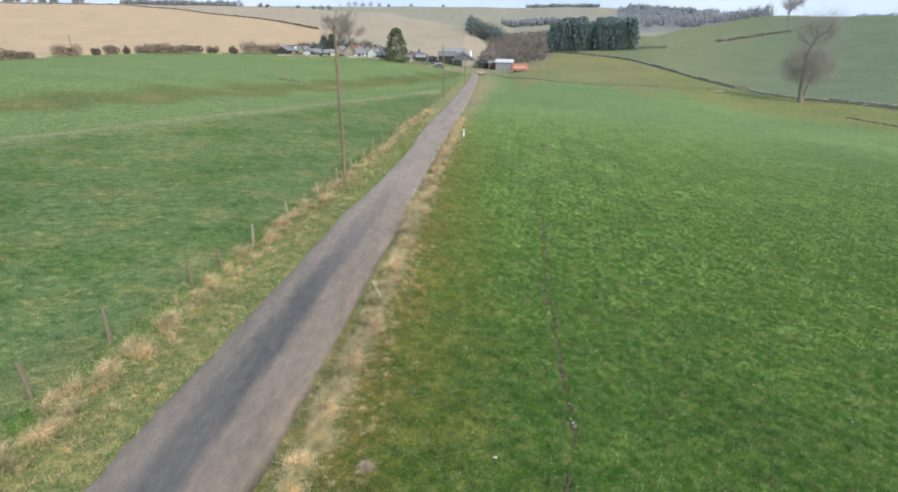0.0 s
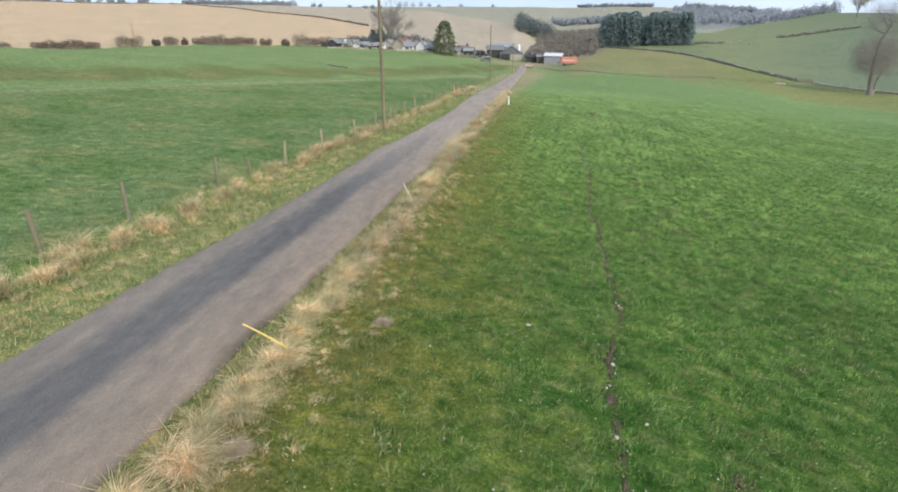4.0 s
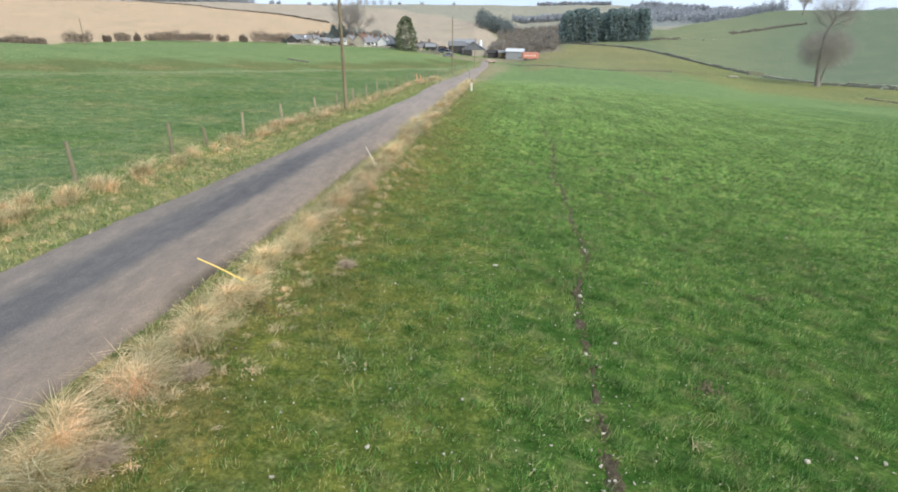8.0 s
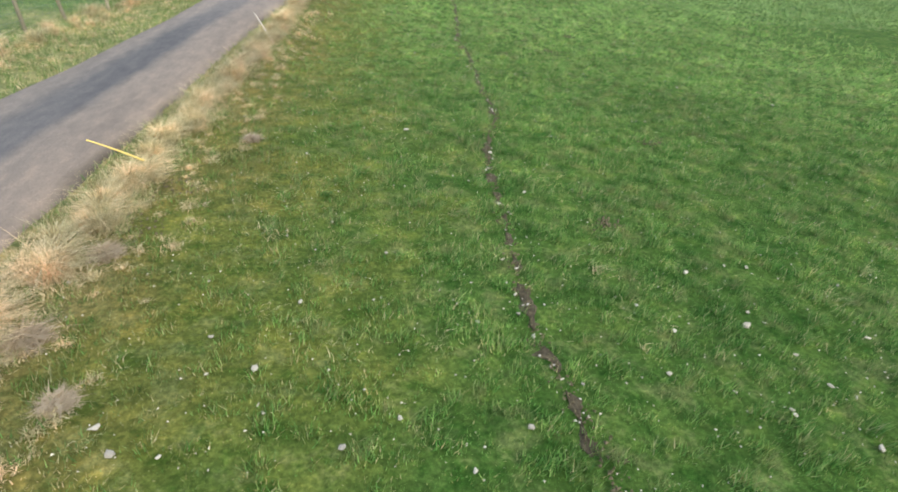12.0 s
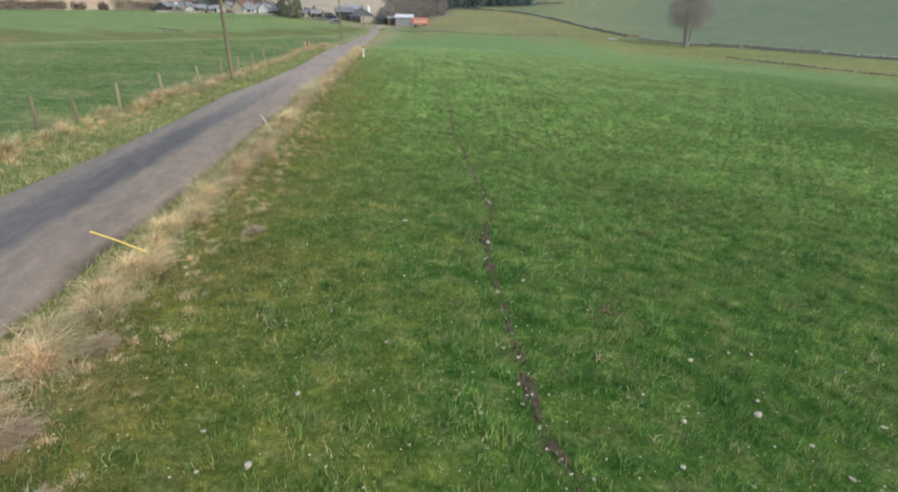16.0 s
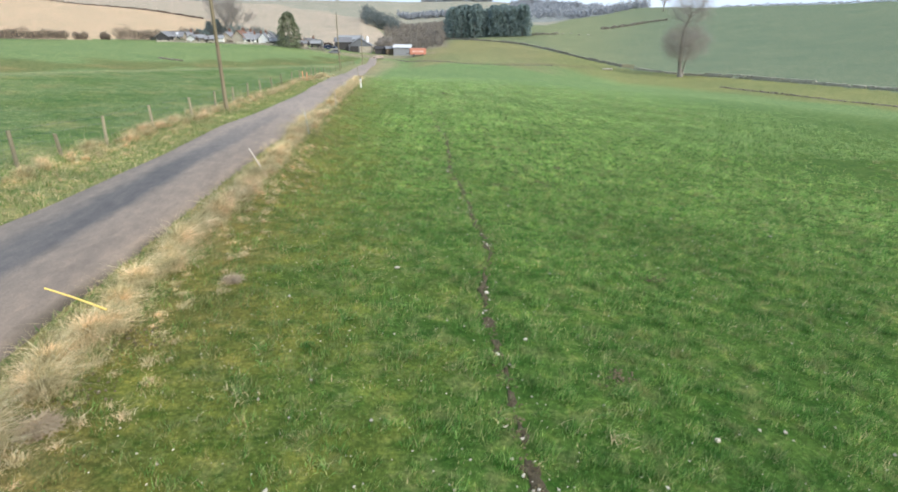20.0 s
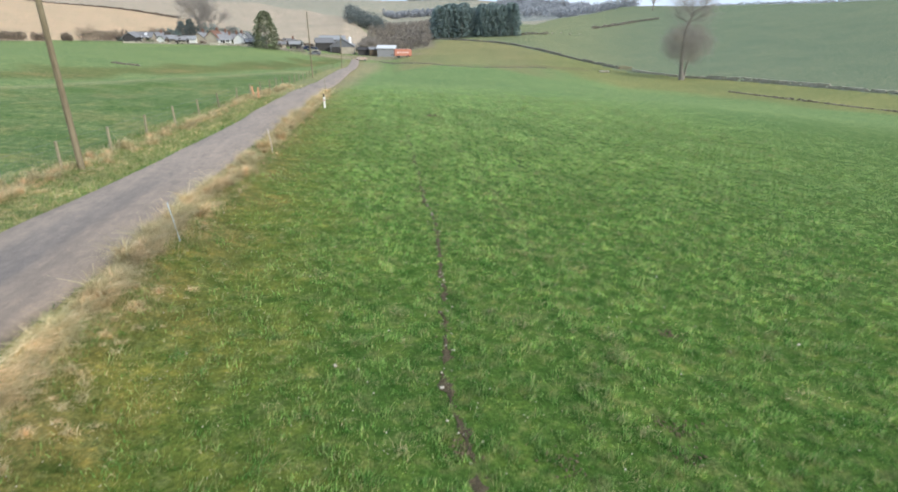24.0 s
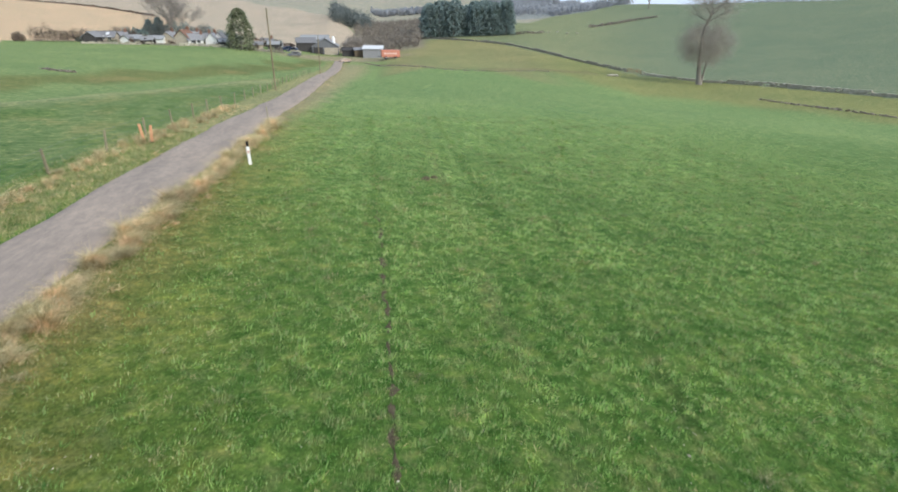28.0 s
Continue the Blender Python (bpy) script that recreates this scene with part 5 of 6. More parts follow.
# ---- woods far off ----
def wood(name, b0, b1, r0, r1, h_, seed, mat, label, n_trees=60, per=60, size=1.2):
    g_ = np.random.default_rng(seed)
    lumps = []
    for k_ in range(n_trees):
        b_, r_ = g_.uniform(b0, b1), g_.uniform(r0, r1)
        x_, y_ = polar(b_, r_)
        hh = h_ * g_.uniform(0.7, 1.1)
        lumps.append((x_, y_, gz(x_, y_) + hh * 0.42, hh * g_.uniform(0.22, 0.5), hh * 0.4, hh * g_.uniform(0.42, 0.6)))
    v_, f_ = leaf_cloud(g_, lumps, per, size, 0.35, 1.15)
    return tagged(link_part(name, np_mesh(name, v_, f_), mat), label, "wood", kind="stuff")


wood("valley_wood", 1.9, 5.0, 395, 470, 11, 311, bluewood_mat, "dark evergreen wood on the valley side", 70, 260, 0.34)
wood("valley_scrub", 3.9, 10.2, 300, 560, 6.0, 312, wood_mat, "bare grey-brown winter woodland down the valley", 330, 200, 0.26)
wood("farm_scrub", 3.2, 9.3, 268, 330, 4.0, 313, wood_mat, "bare scrub and small trees behind the farm sheds", 150, 220, 0.18)
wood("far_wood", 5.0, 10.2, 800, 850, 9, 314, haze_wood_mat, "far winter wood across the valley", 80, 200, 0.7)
wood("far_wood", 15.6, 28.0, 640, 1300, 11, 315, haze_wood_mat, "wood covering the far hillside, blue-grey from painted haze", 420, 170, 0.7)
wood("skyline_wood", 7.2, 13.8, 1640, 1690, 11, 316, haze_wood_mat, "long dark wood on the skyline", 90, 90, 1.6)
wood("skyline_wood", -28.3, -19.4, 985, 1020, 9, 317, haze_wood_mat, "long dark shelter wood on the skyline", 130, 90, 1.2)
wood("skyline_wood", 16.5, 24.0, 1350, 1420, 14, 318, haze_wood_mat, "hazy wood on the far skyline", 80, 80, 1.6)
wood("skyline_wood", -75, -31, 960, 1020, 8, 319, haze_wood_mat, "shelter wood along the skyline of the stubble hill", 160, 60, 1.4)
g = np.random.default_rng(321)
for k, (b_, h_) in enumerate(((-19.0, 11), (-17.3, 8), (-16.7, 7), (-14.0, 7), (-12.6, 9), (-11.9, 10), (-11.2, 9), (-9.4, 9), (-8.8, 10), (-8.1, 9), (-7.4, 9), (-6.6, 8), (-5.7, 6), (-3.6, 8), (-0.6, 5))):
    x_, y_ = polar(b_, 1010 if b_ < -10 else 1640)
    s_ = 1.0 if b_ < -10 else 1.5
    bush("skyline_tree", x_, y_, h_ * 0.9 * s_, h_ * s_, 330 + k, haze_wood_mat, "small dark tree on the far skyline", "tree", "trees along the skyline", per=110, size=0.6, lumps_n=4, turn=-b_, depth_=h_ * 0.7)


# ---- field walls ----
def stone_wall(name, pts, height, seed, label):
    g_ = np.random.default_rng(seed)
    p_ = np.array(pts, float)
    seg = np.hypot(*np.diff(p_, axis=0).T)
    s_ = np.concatenate([[0], np.cumsum(seg)])
    out = []
    cube_v = np.array([(x, y, z) for x in (-0.5, 0.5) for y in (-0.5, 0.5) for z in (-0.5, 0.5)])
    cube_f = np.array([(0, 1, 3, 2), (4, 6, 7, 5), (0, 4, 5, 1), (2, 3, 7, 6), (0, 2, 6, 4), (1, 5, 7, 3)])
    rows_ = 3
    for row in range(rows_):
        t_ = 0.0
        while t_ < s_[-1]:
            w_ = g_.uniform(0.5, 1.1)
            x_, y_ = np.interp(t_, s_, p_[:, 0]), np.interp(t_, s_, p_[:, 1])
            x2, y2 = np.interp(t_ + 0.5, s_, p_[:, 0]), np.interp(t_ + 0.5, s_, p_[:, 1])
            a_ = math.atan2(y2 - y_, x2 - x_) if (x2, y2) != (x_, y_) else 0.0
            tumbled = wave_noise(np.array([t_]), np.array([0.0]), 40.0, seed)[0] < -0.15 and row == rows_ - 1 or g_.uniform() < 0.1
            if not tumbled:
                c_, sn = math.cos(a_), math.sin(a_)
                q_ = cube_v * (w_ * 0.97, 0.55 - 0.08 * row, height / rows_ * 1.02) + g_.normal(0, 0.06, (8, 3))
                q_ = q_ @ np.array(((c_, sn, 0), (-sn, c_, 0), (0, 0, 1)))
                out.append((q_ + (x_, y_, gz(x_, y_) + height / rows_ * (row + 0.42)), cube_f))
            t_ += w_
    v_, f_ = joined(out)
    w_ob = thing(name, pose(0, 0, 0), label, "wall", kind="structure")
    tagged(link_part("stonework", np_mesh("stonework", v_, f_), wallstone_mat, w_ob), kind="stuff")
    return w_ob


stone_wall("field_wall", [(52, 322), (60, 296), (69, 274), (79.3, 253), (82.1, 220.4), (85, 196.4), (89.6, 180.5)], 0.9, 341, "grey dry-stone wall curving down the pasture edge")
stone_wall("field_wall", [(91.2, 174.5), (96, 164.5), (102.6, 155), (107, 144), (111, 122), (114, 98), (117, 68), (121, 30)], 0.95, 342, "grey dry-stone wall along the foot of the hill")
hedge_strip("ditch_growth", [(88.6, 126), (90.3, 100), (91, 88), (93, 60), (97, 30)], 0.28, 0.5, 343, wood_mat, "low line of dark rough growth along a ditch", 12, 0.18)
hedge_strip("field_end_growth", [(18.5, 221), (24, 204), (30, 188), (36, 177), (48, 172), (62, 170)], 0.22, 0.8, 344, wood_mat, "low bank of rough growth closing the pasture", 10, 0.16)
hedge_strip("bank_mark", [(-38.6, 132.8), (-36.5, 131.6), (-33.8, 131.8)], 0.3, 0.6, 345, wood_mat, "dark patch of rough growth on the far pasture", 30, 0.2)
rust_mat = simple("rusty_gate_steel", (0.24, 0.105, 0.055), (0.42, 0.22, 0.13), 3.0, 0.8, relief=0.2)
gate = thing("field_gate", on_land(90.3, 177.6, 0, -75), "rusty tubular steel gate in the gap of the wall", "gate")
for k in range(6):
    v, f = tube([(-2.6, 0, 0.2 + 0.19 * k), (0, 0.01, 0.19 + 0.19 * k), (2.6, 0, 0.2 + 0.19 * k)], [0.03] * 3, 7)
    link_part("rail", np_mesh("rail", v, f, True), rust_mat, gate)
for u_ in (-2.6, -0.9, 0.9, 2.6):
    v, f = tube([(u_, 0, -0.1 if abs(u_) > 2 else 0.18), (u_, 0, 1.2)], [0.045] * 2, 8)
    link_part("stile", np_mesh("stile", v, f, True), rust_mat, gate)
ob = new("pale_slab", stone_kinds[2])
ob.matrix_basis = on_land(78.5, 168.0, 0.15, 20) @ Matrix.Diagonal((2.4, 0.8, 0.8, 1))
tagged(ob, "long pale stone slab lying in the rough grass", "stone")
g = np.random.default_rng(346)
hedge_strip("short_hedge", by_bearing(lambda b: 325 + (b - 17.5) * 4, 17.6, 20.2, 4), 1.4, 1.0, 347, wood_mat, "short dark hedge on the hillside pasture", 16, 0.3)
for k in range(4):
    x_, y_ = polar(20.6 + 0.8 * k, 345 + g.uniform(-6, 6))
    ob = new("hillside_boulder", stone_kinds[k % 6])
    ob.matrix_basis = on_land(x_, y_, 0.3, 40 * k) @ Matrix.Diagonal((0.9, 0.7, 0.7, 1))
    tagged(ob, "pale boulder lying on the hillside pasture", "boulder", "boulders on the hillside")


# ---- the village and the farm ----
def gable_bm(w_, d_, h_, rise):
    """Walls of a gabled building, ridge along x."""
    bm = bmesh.new()
    pts = [(-w_ / 2, -d_ / 2), (w_ / 2, -d_ / 2), (w_ / 2, d_ / 2), (-w_ / 2, d_ / 2)]
    lo = [bm.verts.new((px_, py_, -0.6)) for px_, py_ in pts]
    hi = [bm.verts.new((px_, py_, h_)) for px_, py_ in pts]
    r0, r1 = bm.verts.new((-w_ / 2, 0, h_ + rise)), bm.verts.new((w_ / 2, 0, h_ + rise))
    bm.faces.new((lo[0], lo[1], hi[1], hi[0]))
    bm.faces.new((lo[2], lo[3], hi[3], hi[2]))
    bm.faces.new((lo[1], lo[2], hi[2], r1, hi[1]))
    bm.faces.new((lo[3], lo[0], hi[0], r0, hi[3]))
    bm.faces.new((hi[0], hi[1], r1, r0))
    bm.faces.new((hi[2], hi[3], r0, r1))
    return bm


def roof_slab_bm(w_, d_, h_, rise, side, over=0.35, thick=0.16):
    bm = bmesh.new()
    run = d_ / 2 + over
    drop = rise * run / (d_ / 2)
    rows_ = []
    for x_ in (-w_ / 2 - over, w_ / 2 + over):
        for y_, z_ in ((0, h_ + rise + 0.03), (side * run, h_ + rise + 0.03 - drop)):
            rows_.append((bm.verts.new((x_, y_, z_)), bm.verts.new((x_, y_, z_ + thick))))
    a_, b_, c_, d2 = rows_
    for q_ in ((a_[1], c_[1], d2[1], b_[1]), (a_[0], b_[0], d2[0], c_[0]), (a_[0], c_[0], c_[1], a_[1]), (b_[0], b_[1], d2[1], d2[0]), (a_[0], a_[1], b_[1], b_[0]), (c_[0], d2[0], d2[1], c_[1])):
        bm.faces.new(q_)
    bmesh.ops.recalc_face_normals(bm, faces=bm.faces)
    return bm


def house(name, b_, r_, turn, w_, d_, h_, rise, wall_mat, roof_mat, label, category, windows=3, chimney=True, door=True, floors=1, group="", dz=0.0, skylight=False, open_front=False):
    x_, y_ = polar(b_, r_)
    ob = thing(name, on_land(x_, y_, dz, turn), label, category, group)
    part("wall", gable_bm(w_, d_, h_, rise), wall_mat, ob)
    for side in (-1, 1):
        part("roof_slope", roof_slab_bm(w_, d_, h_, rise, side), roof_mat, ob)
    part("ridge", box_bm(-w_ / 2 - 0.36, w_ / 2 + 0.36, -0.14, 0.14, h_ + rise + 0.1, h_ + rise + 0.26, 0.03), roof_mat, ob)
    if chimney:
        ch = part("chimney", box_bm(w_ * 0.32, w_ * 0.32 + 0.8, -0.4, 0.4, h_ + rise - 0.7, h_ + rise + 1.0, 0.03), tile_mat, ob)
        for k_ in (0.2, 0.6):
            bm = bmesh.new()
            bmesh.ops.create_cone(bm, cap_ends=True, segments=10, radius1=0.13, radius2=0.1, depth=0.4, matrix=Matrix.Translation((w_ * 0.32 + k_, 0, h_ + rise + 1.2)))
            part("chimney_pot", bm, tile_mat, ch)
    for fl in range(floors):
        for k_ in range(windows):
            u_ = -w_ / 2 + w_ * (k_ + 0.7) / (windows + 0.4)
            z_ = 0.9 + 2.5 * fl
            wn_ = part("window", box_bm(u_ - 0.55, u_ + 0.55, -d_ / 2 - 0.05, -d_ / 2 + 0.02, z_ - 0.05, z_ + 1.15, 0.01), white_paint, ob, "white window frame")
            for s_ in (-0.26, 0.26):
                part("pane", box_bm(u_ + s_ - 0.22, u_ + s_ + 0.22, -d_ / 2 - 0.065, -d_ / 2 - 0.04, z_ + 0.04, z_ + 1.06), glass_mat, wn_)
    if door:
        part("door", box_bm(-w_ * 0.08 - 0.45, -w_ * 0.08 + 0.45, -d_ / 2 - 0.06, -d_ / 2 + 0.02, 0, 2.0, 0.01), dark_board, ob)
    # dark panels on the closed wall stand in for shade inside the bays
    if open_front:
        for k_ in range(3):
            u_ = -w_ / 2 + w_ * (k_ + 0.5) / 3
            part("bay_shade_panel", box_bm(u_ - w_ * 0.13, u_ + w_ * 0.13, -d_ / 2 - 0.05, -d_ / 2 + 0.03, -0.3, h_ * 0.82, 0.01), dark_board, ob, "dark panel painted in for the shade of an open bay")
    if skylight:
        sl = rise / (d_ / 2)
        bm = bmesh.new()
        y0, y1 = -d_ * 0.12, -d_ * 0.36
        z0, z1 = h_ + rise + y0 * sl + 0.22, h_ + rise + y1 * sl + 0.22
        vs = [bm.verts.new(p_) for p_ in ((w_ * 0.12, y0, z0), (w_ * 0.12, y1, z1), (w_ * 0.26, y1, z1), (w_ * 0.26, y0, z0))]
        vs2 = [bm.verts.new(v_.co + Vector((0, 0, 0.08))) for v_ in vs]
        bm.faces.new(vs2)
        for k_ in range(4):
            bm.faces.new((vs[k_], vs[(k_ + 1) % 4], vs2[(k_ + 1) % 4], vs2[k_]))
        bmesh.ops.recalc_face_normals(bm, faces=bm.faces)
        part("roof_light", bm, sheet_mat, ob, "pale translucent roof panel")
    return ob


HOMES = "village houses"
house("barn", -15.55, 248, 86, 6, 4.0, 1.9, 1.4, dark_board, slate_mat, "dark boarded barn with its gable to the fields", "barn", 0, False, False)
house("cottage", -14.75, 251, -5, 6.8, 4.2, 1.8, 1.5, render_cream, slate_mat, "low stone cottage with a grey slate roof", "house", 3, False, True, skylight=True, group=HOMES)
house("cottage", -13.85, 254, 10, 4.8, 3.8, 1.8, 1.4, render_white, slate_mat, "small white cottage with a grey slate roof", "house", 2, True, True, group=HOMES)
house("shed", -13.3, 249, 70, 3.2, 2.8, 1.6, 0.9, render_white, slate_mat, "small whitewashed outhouse beside the cottages", "shed", 0, False, True)
house("shed", -12.75, 250, -12, 4.0, 3.2, 1.6, 1.0, greysheet_mat, greysheet_mat, "grey sheet-clad garden shed", "shed", 0, False, True)
house("shed", -12.0, 247, 8, 3.2, 2.6, 1.5, 0.8, dark_board, slate_mat, "small dark timber garden shed", "shed", 0, False, True)
house("cottage", -9.3, 250, 74, 5.8, 5.0, 2.4, 2.3, render_cream, tile_mat, "stone house with a red-brown tiled roof and chimney", "house", 2, True, False, 1, HOMES)
house("cottage", -8.55, 248, 8, 4.6, 4.0, 1.9, 1.7, render_white, slate_mat, "white rendered house with a slate roof", "house", 2, True, True, group=HOMES)
house("cottage", -7.95, 255, 15, 4.4, 4.0, 2.0, 1.6, render_cream, slate_mat, "stone cottage with a dark slate roof", "house", 2, True, True, group=HOMES)
house("cottage", -7.25, 250, 80, 4.8, 4.0, 2.0, 2.0, render_white, slate_mat, "white gabled house with a dark slate roof", "house", 2, True, False, group=HOMES)
house("shed", -6.5, 245, 15, 3.2, 2.8, 1.6, 0.9, dark_board, slate_mat, "small dark garden shed", "shed", 0, False, True)
house("cottage", -3.3, 266, 6, 4.4, 4.0, 1.6, 1.2, render_cream, slate_mat, "low stone cottage with a grey slate roof", "house", 2, True, True, group=HOMES)
house("cottage", -10.4, 252, 82, 6.5, 4.8, 2.0, 1.9, render_cream, slate_mat, "grey stone house with its gable to the fields", "house", 2, True, False, group=HOMES)
house("cottage", -6.75, 252, 84, 5.5, 3.6, 2.0, 2.2, render_white, slate_mat, "bright white gable end below a slate roof", "house", 2, False, False, group=HOMES)
house("cottage", -8.95, 256, 12, 6.0, 4.4, 2.3, 1.7, render_white, slate_mat, "white rendered house with a long slate roof", "house", 3, True, False, group=HOMES)
house("shed", -11.3, 249, -6, 4.6, 3.0, 1.7, 0.9, render_white, greysheet_mat, "low whitewashed byre with a sheet roof", "shed", 0, False, True)
house("shed", -4.0, 247, 12, 3.6, 3.0, 1.6, 0.8, render_cream, slate_mat, "small stone outbuilding above the farm", "shed", 0, False, True)
house("shed", -2.7, 256, -8, 4.0, 3.2, 1.9, 0.9, dark_board, greysheet_mat, "small dark shed with a sheet roof", "shed", 0, False, True)
FARM = "farm buildings"
house("barn", -0.2, 264, 4, 7.0, 7, 3.2, 1.5, dark_board, slate_mat, "dark open-fronted cattle shed", "barn", 0, False, False, group=FARM, open_front=True)
grey_barn = house("barn", 1.42, 265, 88, 15, 9.8, 2.6, 2.9, cladding_mat, slate_mat, "grey gabled barn facing the lane", "barn", 0, False, False, group=FARM)
house("barn", 0.5, 282, 2, 11, 9, 3.3, 1.4, greysheet_mat, greysheet_mat, "large barn with a pale sheet roof", "barn", 0, False, False, group=FARM)
house("barn", 3.3, 254, -3, 4.4, 3.6, 2.2, 0.8, dark_board, dark_board, "low dark timber lean-to", "shed", 0, False, False, group=FARM)
house("barn", 4.25, 252, 5, 4.0, 4.0, 2.5, 0.7, mud_mat, slate_mat, "low brown boarded shed", "shed", 0, False, False, group=FARM)
house("barn", 5.45, 249, -14, 7.0, 5.5, 3.1, 0.9, greysheet_mat, sheet_mat, "grey shed with a pale sheet roof", "shed", 0, False, False, group=FARM)
part("block_wall", box_bm(-7.62, -7.5, -4.7, 0.4, -0.5, 2.3, 0.02), render_cream, grey_barn, "pale block wall under the gable")
# thin dark panel for the shade of the barn's opening
part("bay_shade_panel", box_bm(-7.56, -7.5, 0.9, 4.4, -0.5, 2.4, 0.02), dark_board, grey_barn, "dark panel painted in for the shade of an open bay")
bare_tree(14.2, 259.0, 6.5, 231, "small pale bare tree beside the farm sheds", 30, 0.03, 0.2, group="bare farmyard trees", girth=0.012)
bare_tree(18.0, 262.0, 7.5, 232, "small pale bare tree beside the farm sheds", 30, 0.03, 0.2, group="bare farmyard trees", girth=0.012)
bay = thing("cattle_yard_gate", on_land(3.0, 256.0, 0, 3), "dark timber hurdle closing the barn's open bay", "gate")
for k in range(4):
    part("rail", box_bm(-2.4, 2.4, -0.05, 0.05, 0.25 + 0.4 * k, 0.4 + 0.4 * k, 0.01), dark_board, bay)
for u_ in (-2.4, 0.0, 2.4):
    part("post", box_bm(u_ - 0.09, u_ + 0.09, -0.09, 0.09, -0.3, 1.75, 0.01), dark_board, bay)
# white flue by the barn, built as a drum on made-up legs
flue = thing("barn_flue", on_land(9.6, 262.0), "slim white flue beside the grey barn, built as a drum on legs", "silo")
v, f = tube([(0, 0, -0.2), (0, 0, 5.6), (0, 0, 6.2), (0, 0, 6.6)], [0.55, 0.55, 0.4, 0.08], 16)
link_part("drum", np_mesh("drum", v, f, True), white_paint, flue)
for a_ in range(4):
    v, f = tube([(0.62 * math.cos(a_ * 1.571), 0.62 * math.sin(a_ * 1.571), -0.2), (0.56 * math.cos(a_ * 1.571), 0.56 * math.sin(a_ * 1.571), 3.0)], [0.06, 0.05], 6)
    link_part("leg", np_mesh("leg", v, f), greysheet_mat, flue)

# evergreens and bare shrubs between the houses
g = np.random.default_rng(401)
for k, b_ in enumerate((-16.4, -12.4, -11.5, -10.5, -10.0, -8.2, -6.8, -6.0, -4.1, -2.6, -1.7, 2.9, 4.2)):
    r_ = 252 if b_ < -5 else 268 if b_ > -3 else 245
    x_, y_ = polar(b_, r_ + g.uniform(-3, 3))
    bush("garden_shrub", x_, y_, g.uniform(2.2, 4.0), g.uniform(1.6, 3.4), 410 + k, (conifer_mat, hedge_mat, fir_mat)[k % 3], ("dark evergreen shrub in a village garden", "bare brown shrub beside the buildings", "olive green shrub in a village garden")[k % 3], "shrub", "shrubs among the buildings", per=160, size=0.2, lumps_n=3, turn=-b_)

# low garden walls and growth in front of the houses
for k, (b0, b1, r_) in enumerate(((-16.2, -12.4, 243), (-12.1, -9.9, 244), (-9.7, -6.2, 242), (-5.6, -1.9, 240), (-1.6, -0.6, 252))):
    stone_wall("garden_wall", by_bearing(lambda b: r_ + 1.5 * math.sin(2 * b), b0, b1, 6), 0.9, 430 + k, "low grey stone wall round the village gardens")
g = np.random.default_rng(441)
for k in range(26):
    b_ = -16.0 + 18.6 * (k + g.uniform(0, 1)) / 26
    r_ = (246 if b_ < -5.8 else 244 if b_ < -1.5 else 270) + g.uniform(-1.5, 4)
    x_, y_ = polar(b_, r_)
    m_ = k % 4
    bush("garden_bush", x_, y_, g.uniform(1.2, 3.0), g.uniform(0.8, 2.0), 445 + k, (hedge_mat, wood_mat, fir_mat, wood_mat)[m_], ("low brown bush before the houses", "bare grey garden bush before the houses", "green garden bush before the houses", "bare grey garden bush before the houses")[m_], "bush", "bushes before the houses", per=150, size=0.15, lumps_n=3, turn=-b_)

# red trailer with pale lettering that cannot be read
tr = thing("box_trailer", on_land(27.9, 231.0, 0, 1) @ Matrix.Scale(1.45, 4), "orange-red box trailer with a band of pale lettering", "trailer")
part("body", box_bm(-2.15, 2.15, -1.0, 1.0, 0.45, 2.0, 0.05), red_mat, tr)
for k, (u_, w_) in enumerate(((-1.35, 0.55), (-0.72, 0.45), (-0.12, 0.5), (0.5, 0.42), (1.12, 0.6))):
    part("lettering_bar", box_bm(u_ - w_ / 2, u_ + w_ / 2, -1.03, -1.005, 1.05, 1.45), letter_mat, tr, "plain pale bar")
for u_ in (-1.2, 1.2):
    for s_ in (-1, 1):
        bm = bmesh.new()
        bmesh.ops.create_cone(bm, cap_ends=True, segments=20, radius1=0.3, radius2=0.3, depth=0.24, matrix=Matrix.Translation((u_, s_ * 0.9, 0.3)) @ Matrix.Rotation(radians(90), 4, "X"))
        wh = part("wheel", bm, black_mat, tr)
        bm = bmesh.new()
        bmesh.ops.create_cone(bm, cap_ends=True, segments=14, radius1=0.16, radius2=0.13, depth=0.05, matrix=Matrix.Translation((u_, s_ * 1.03, 0.3)) @ Matrix.Rotation(radians(90), 4, "X"))
        part("rim", bm, greysheet_mat, wh)
part("drawbar", box_bm(-3.1, -2.1, -0.08, 0.08, 0.55, 0.68, 0.02), black_mat, tr)


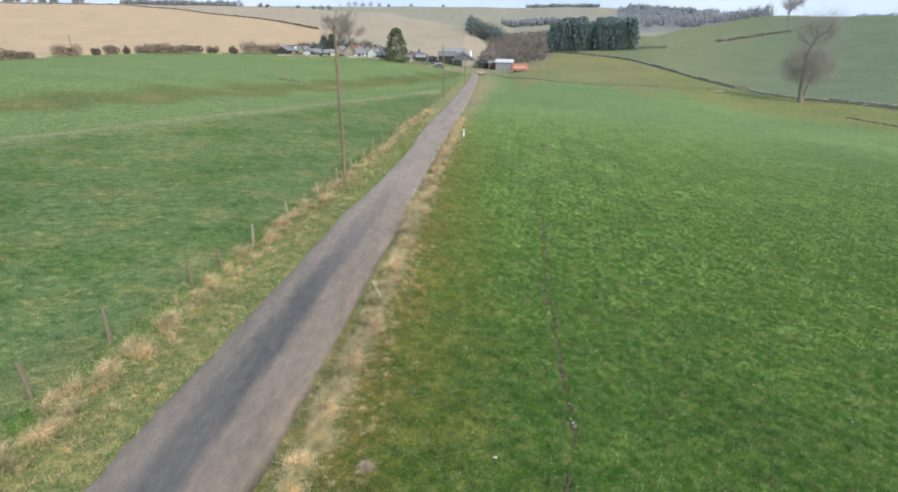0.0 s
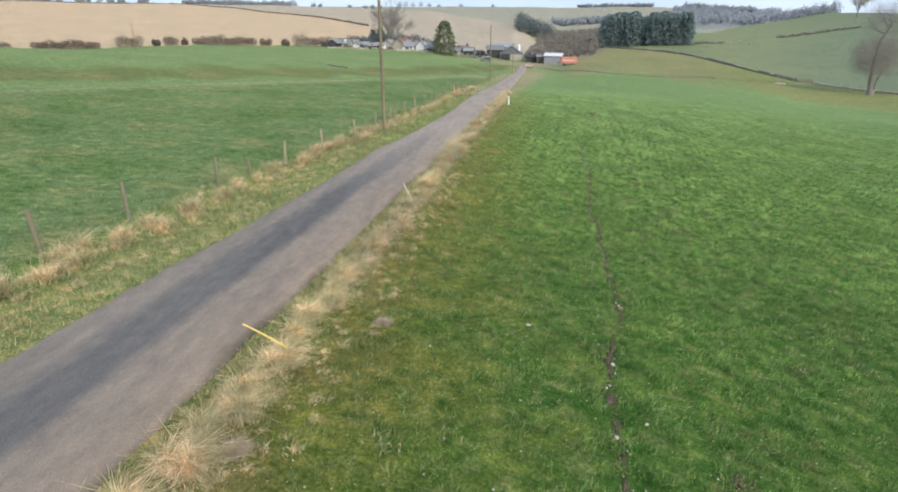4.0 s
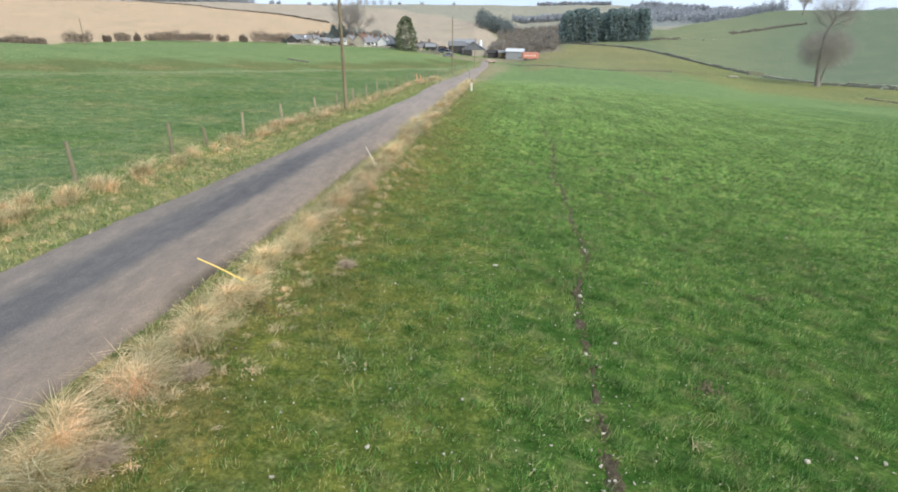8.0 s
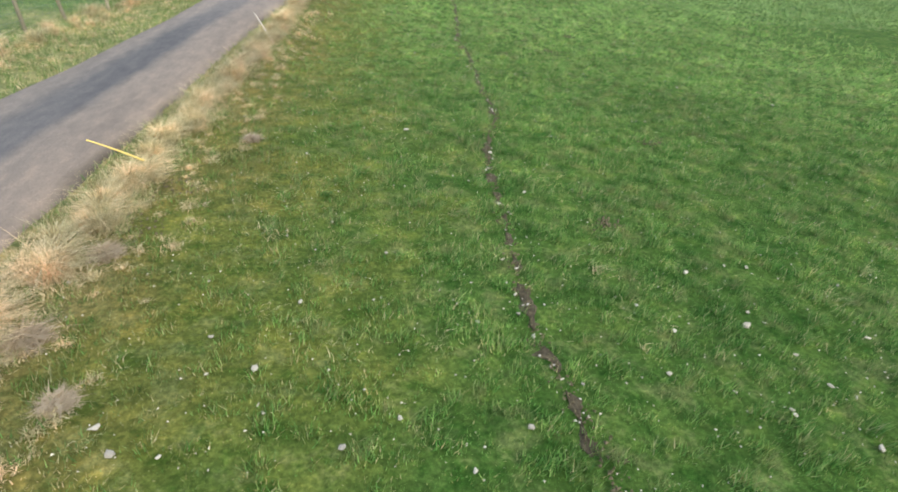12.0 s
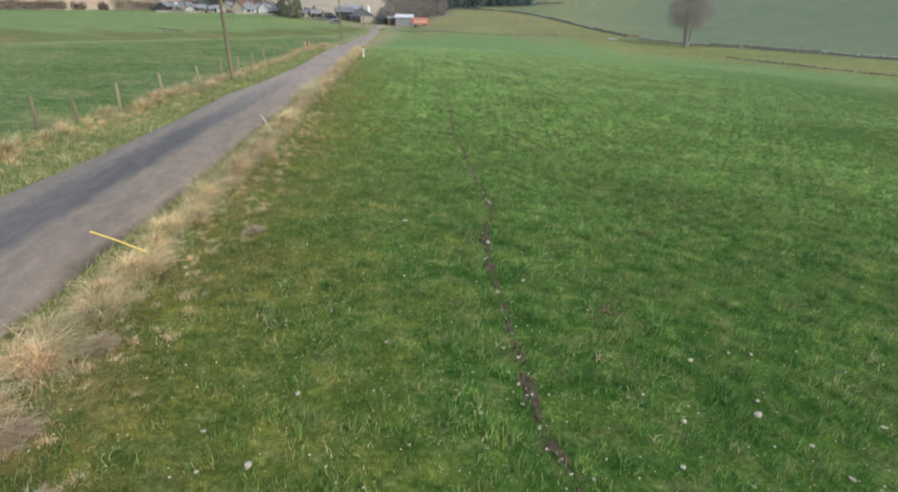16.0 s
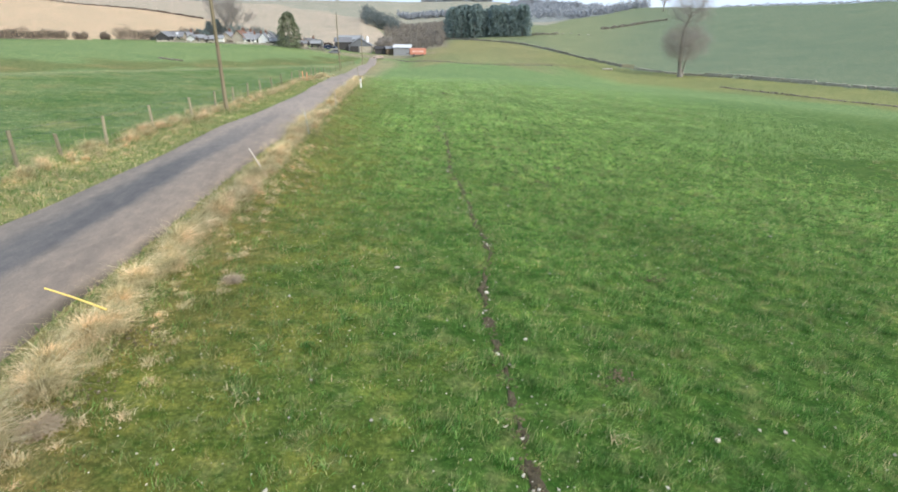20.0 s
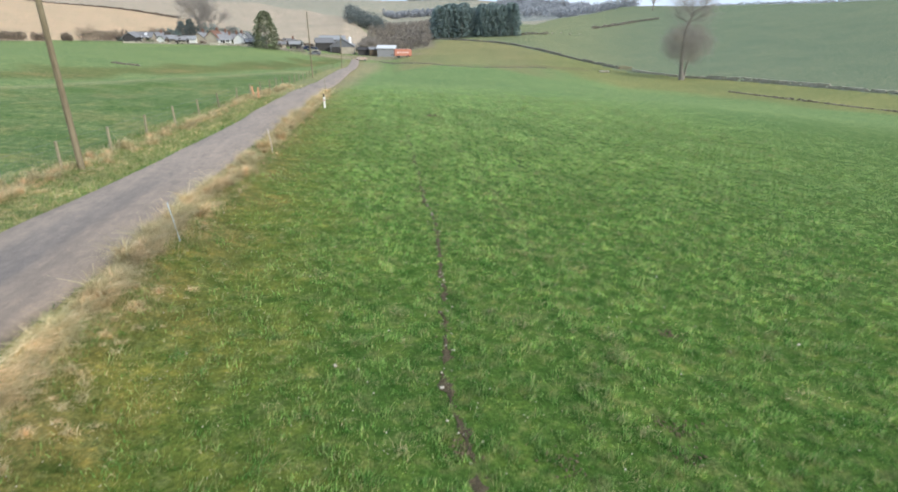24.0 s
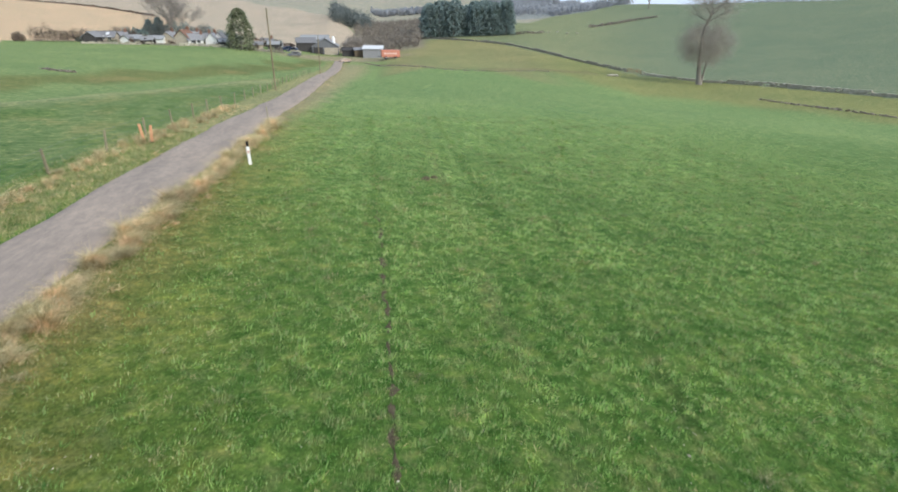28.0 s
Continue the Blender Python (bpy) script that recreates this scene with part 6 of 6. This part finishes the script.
# parked vehicles in the yard
def vehicle(x_, y_, turn, body_mat, label, long=4.2, high=1.6, cargo=False):
    vh = thing("parked_van" if cargo else "parked_car", on_land(x_, y_, 0.0, turn), label, "van" if cargo else "car", "vehicles in the farm yard")
    bm = bmesh.new()
    half, w_ = long / 2, 0.86
    prof = [(-half, 0.35), (-half, 0.85), (-half * 0.55, 0.98), (-half * 0.28, high), (half * 0.62, high), (half * 0.98, 0.98), (half, 0.35)]
    if cargo:
        prof = [(-half, 0.35), (-half, 0.95), (-half * 0.7, 1.1), (-half * 0.5, high), (half * 0.98, high), (half, 0.35)]
    lo = [bm.verts.new((px_, -w_, pz_)) for px_, pz_ in prof]
    hi = [bm.verts.new((px_, w_, pz_)) for px_, pz_ in prof]
    bm.faces.new(lo)
    bm.faces.new(hi[::-1])
    for k_ in range(len(prof)):
        bm.faces.new((lo[k_], hi[k_], hi[(k_ + 1) % len(prof)], lo[(k_ + 1) % len(prof)]))
    bmesh.ops.recalc_face_normals(bm, faces=bm.faces)
    bmesh.ops.bevel(bm, geom=bm.edges[:], offset=0.06, segments=2, affect="EDGES")
    part("body", bm, body_mat, vh)
    for s_ in (-1, 1):
        part("side_window", box_bm(-half * 0.25, half * 0.5, s_ * (w_ + 0.004) - 0.01, s_ * (w_ + 0.004) + 0.01, 1.02, high - 0.14, 0.004), glass_mat, vh)
    for u_ in (-half * 0.62, half * 0.62):
        for s_ in (-1, 1):
            bm = bmesh.new()
            bmesh.ops.create_cone(bm, cap_ends=True, segments=18, radius1=0.33, radius2=0.33, depth=0.2, matrix=Matrix.Translation((u_, s_ * 0.8, 0.33)) @ Matrix.Rotation(radians(90), 4, "X"))
            wh = part("wheel", bm, black_mat, vh)
            bm = bmesh.new()
            bmesh.ops.create_cone(bm, cap_ends=True, segments=12, radius1=0.19, radius2=0.15, depth=0.05, matrix=Matrix.Translation((u_, s_ * 0.91, 0.33)) @ Matrix.Rotation(radians(90), 4, "X"))
            part("rim", bm, greysheet_mat, wh)
    return vh


blue_car = simple("dark_blue_car_paint", (0.02, 0.03, 0.06), (0.035, 0.05, 0.09), 1.0, 0.3, relief=0)
# made-up dark vehicle shape in place of unidentified clutter before the sheds
vehicle(-4.2, 233.5, 6, cladding_mat, "low dark grey vehicle shape standing in for clutter before the sheds", 4.4, 1.5)
vehicle(12.0, 223.0, 30, dull_mat, "small dull pinkish tan farm vehicle parked by the lane end", 3.6, 1.3)
vehicle(*polar(-1.75, 256), 20, blue_car, "dark car parked beside the farm sheds")
vehicle(*polar(-1.25, 252), -15, blue_car, "dark car parked beside the farm sheds")
vehicle(*polar(-2.4, 262), 70, greysheet_mat, "grey van parked above the farm sheds", 5.0, 2.3, True)
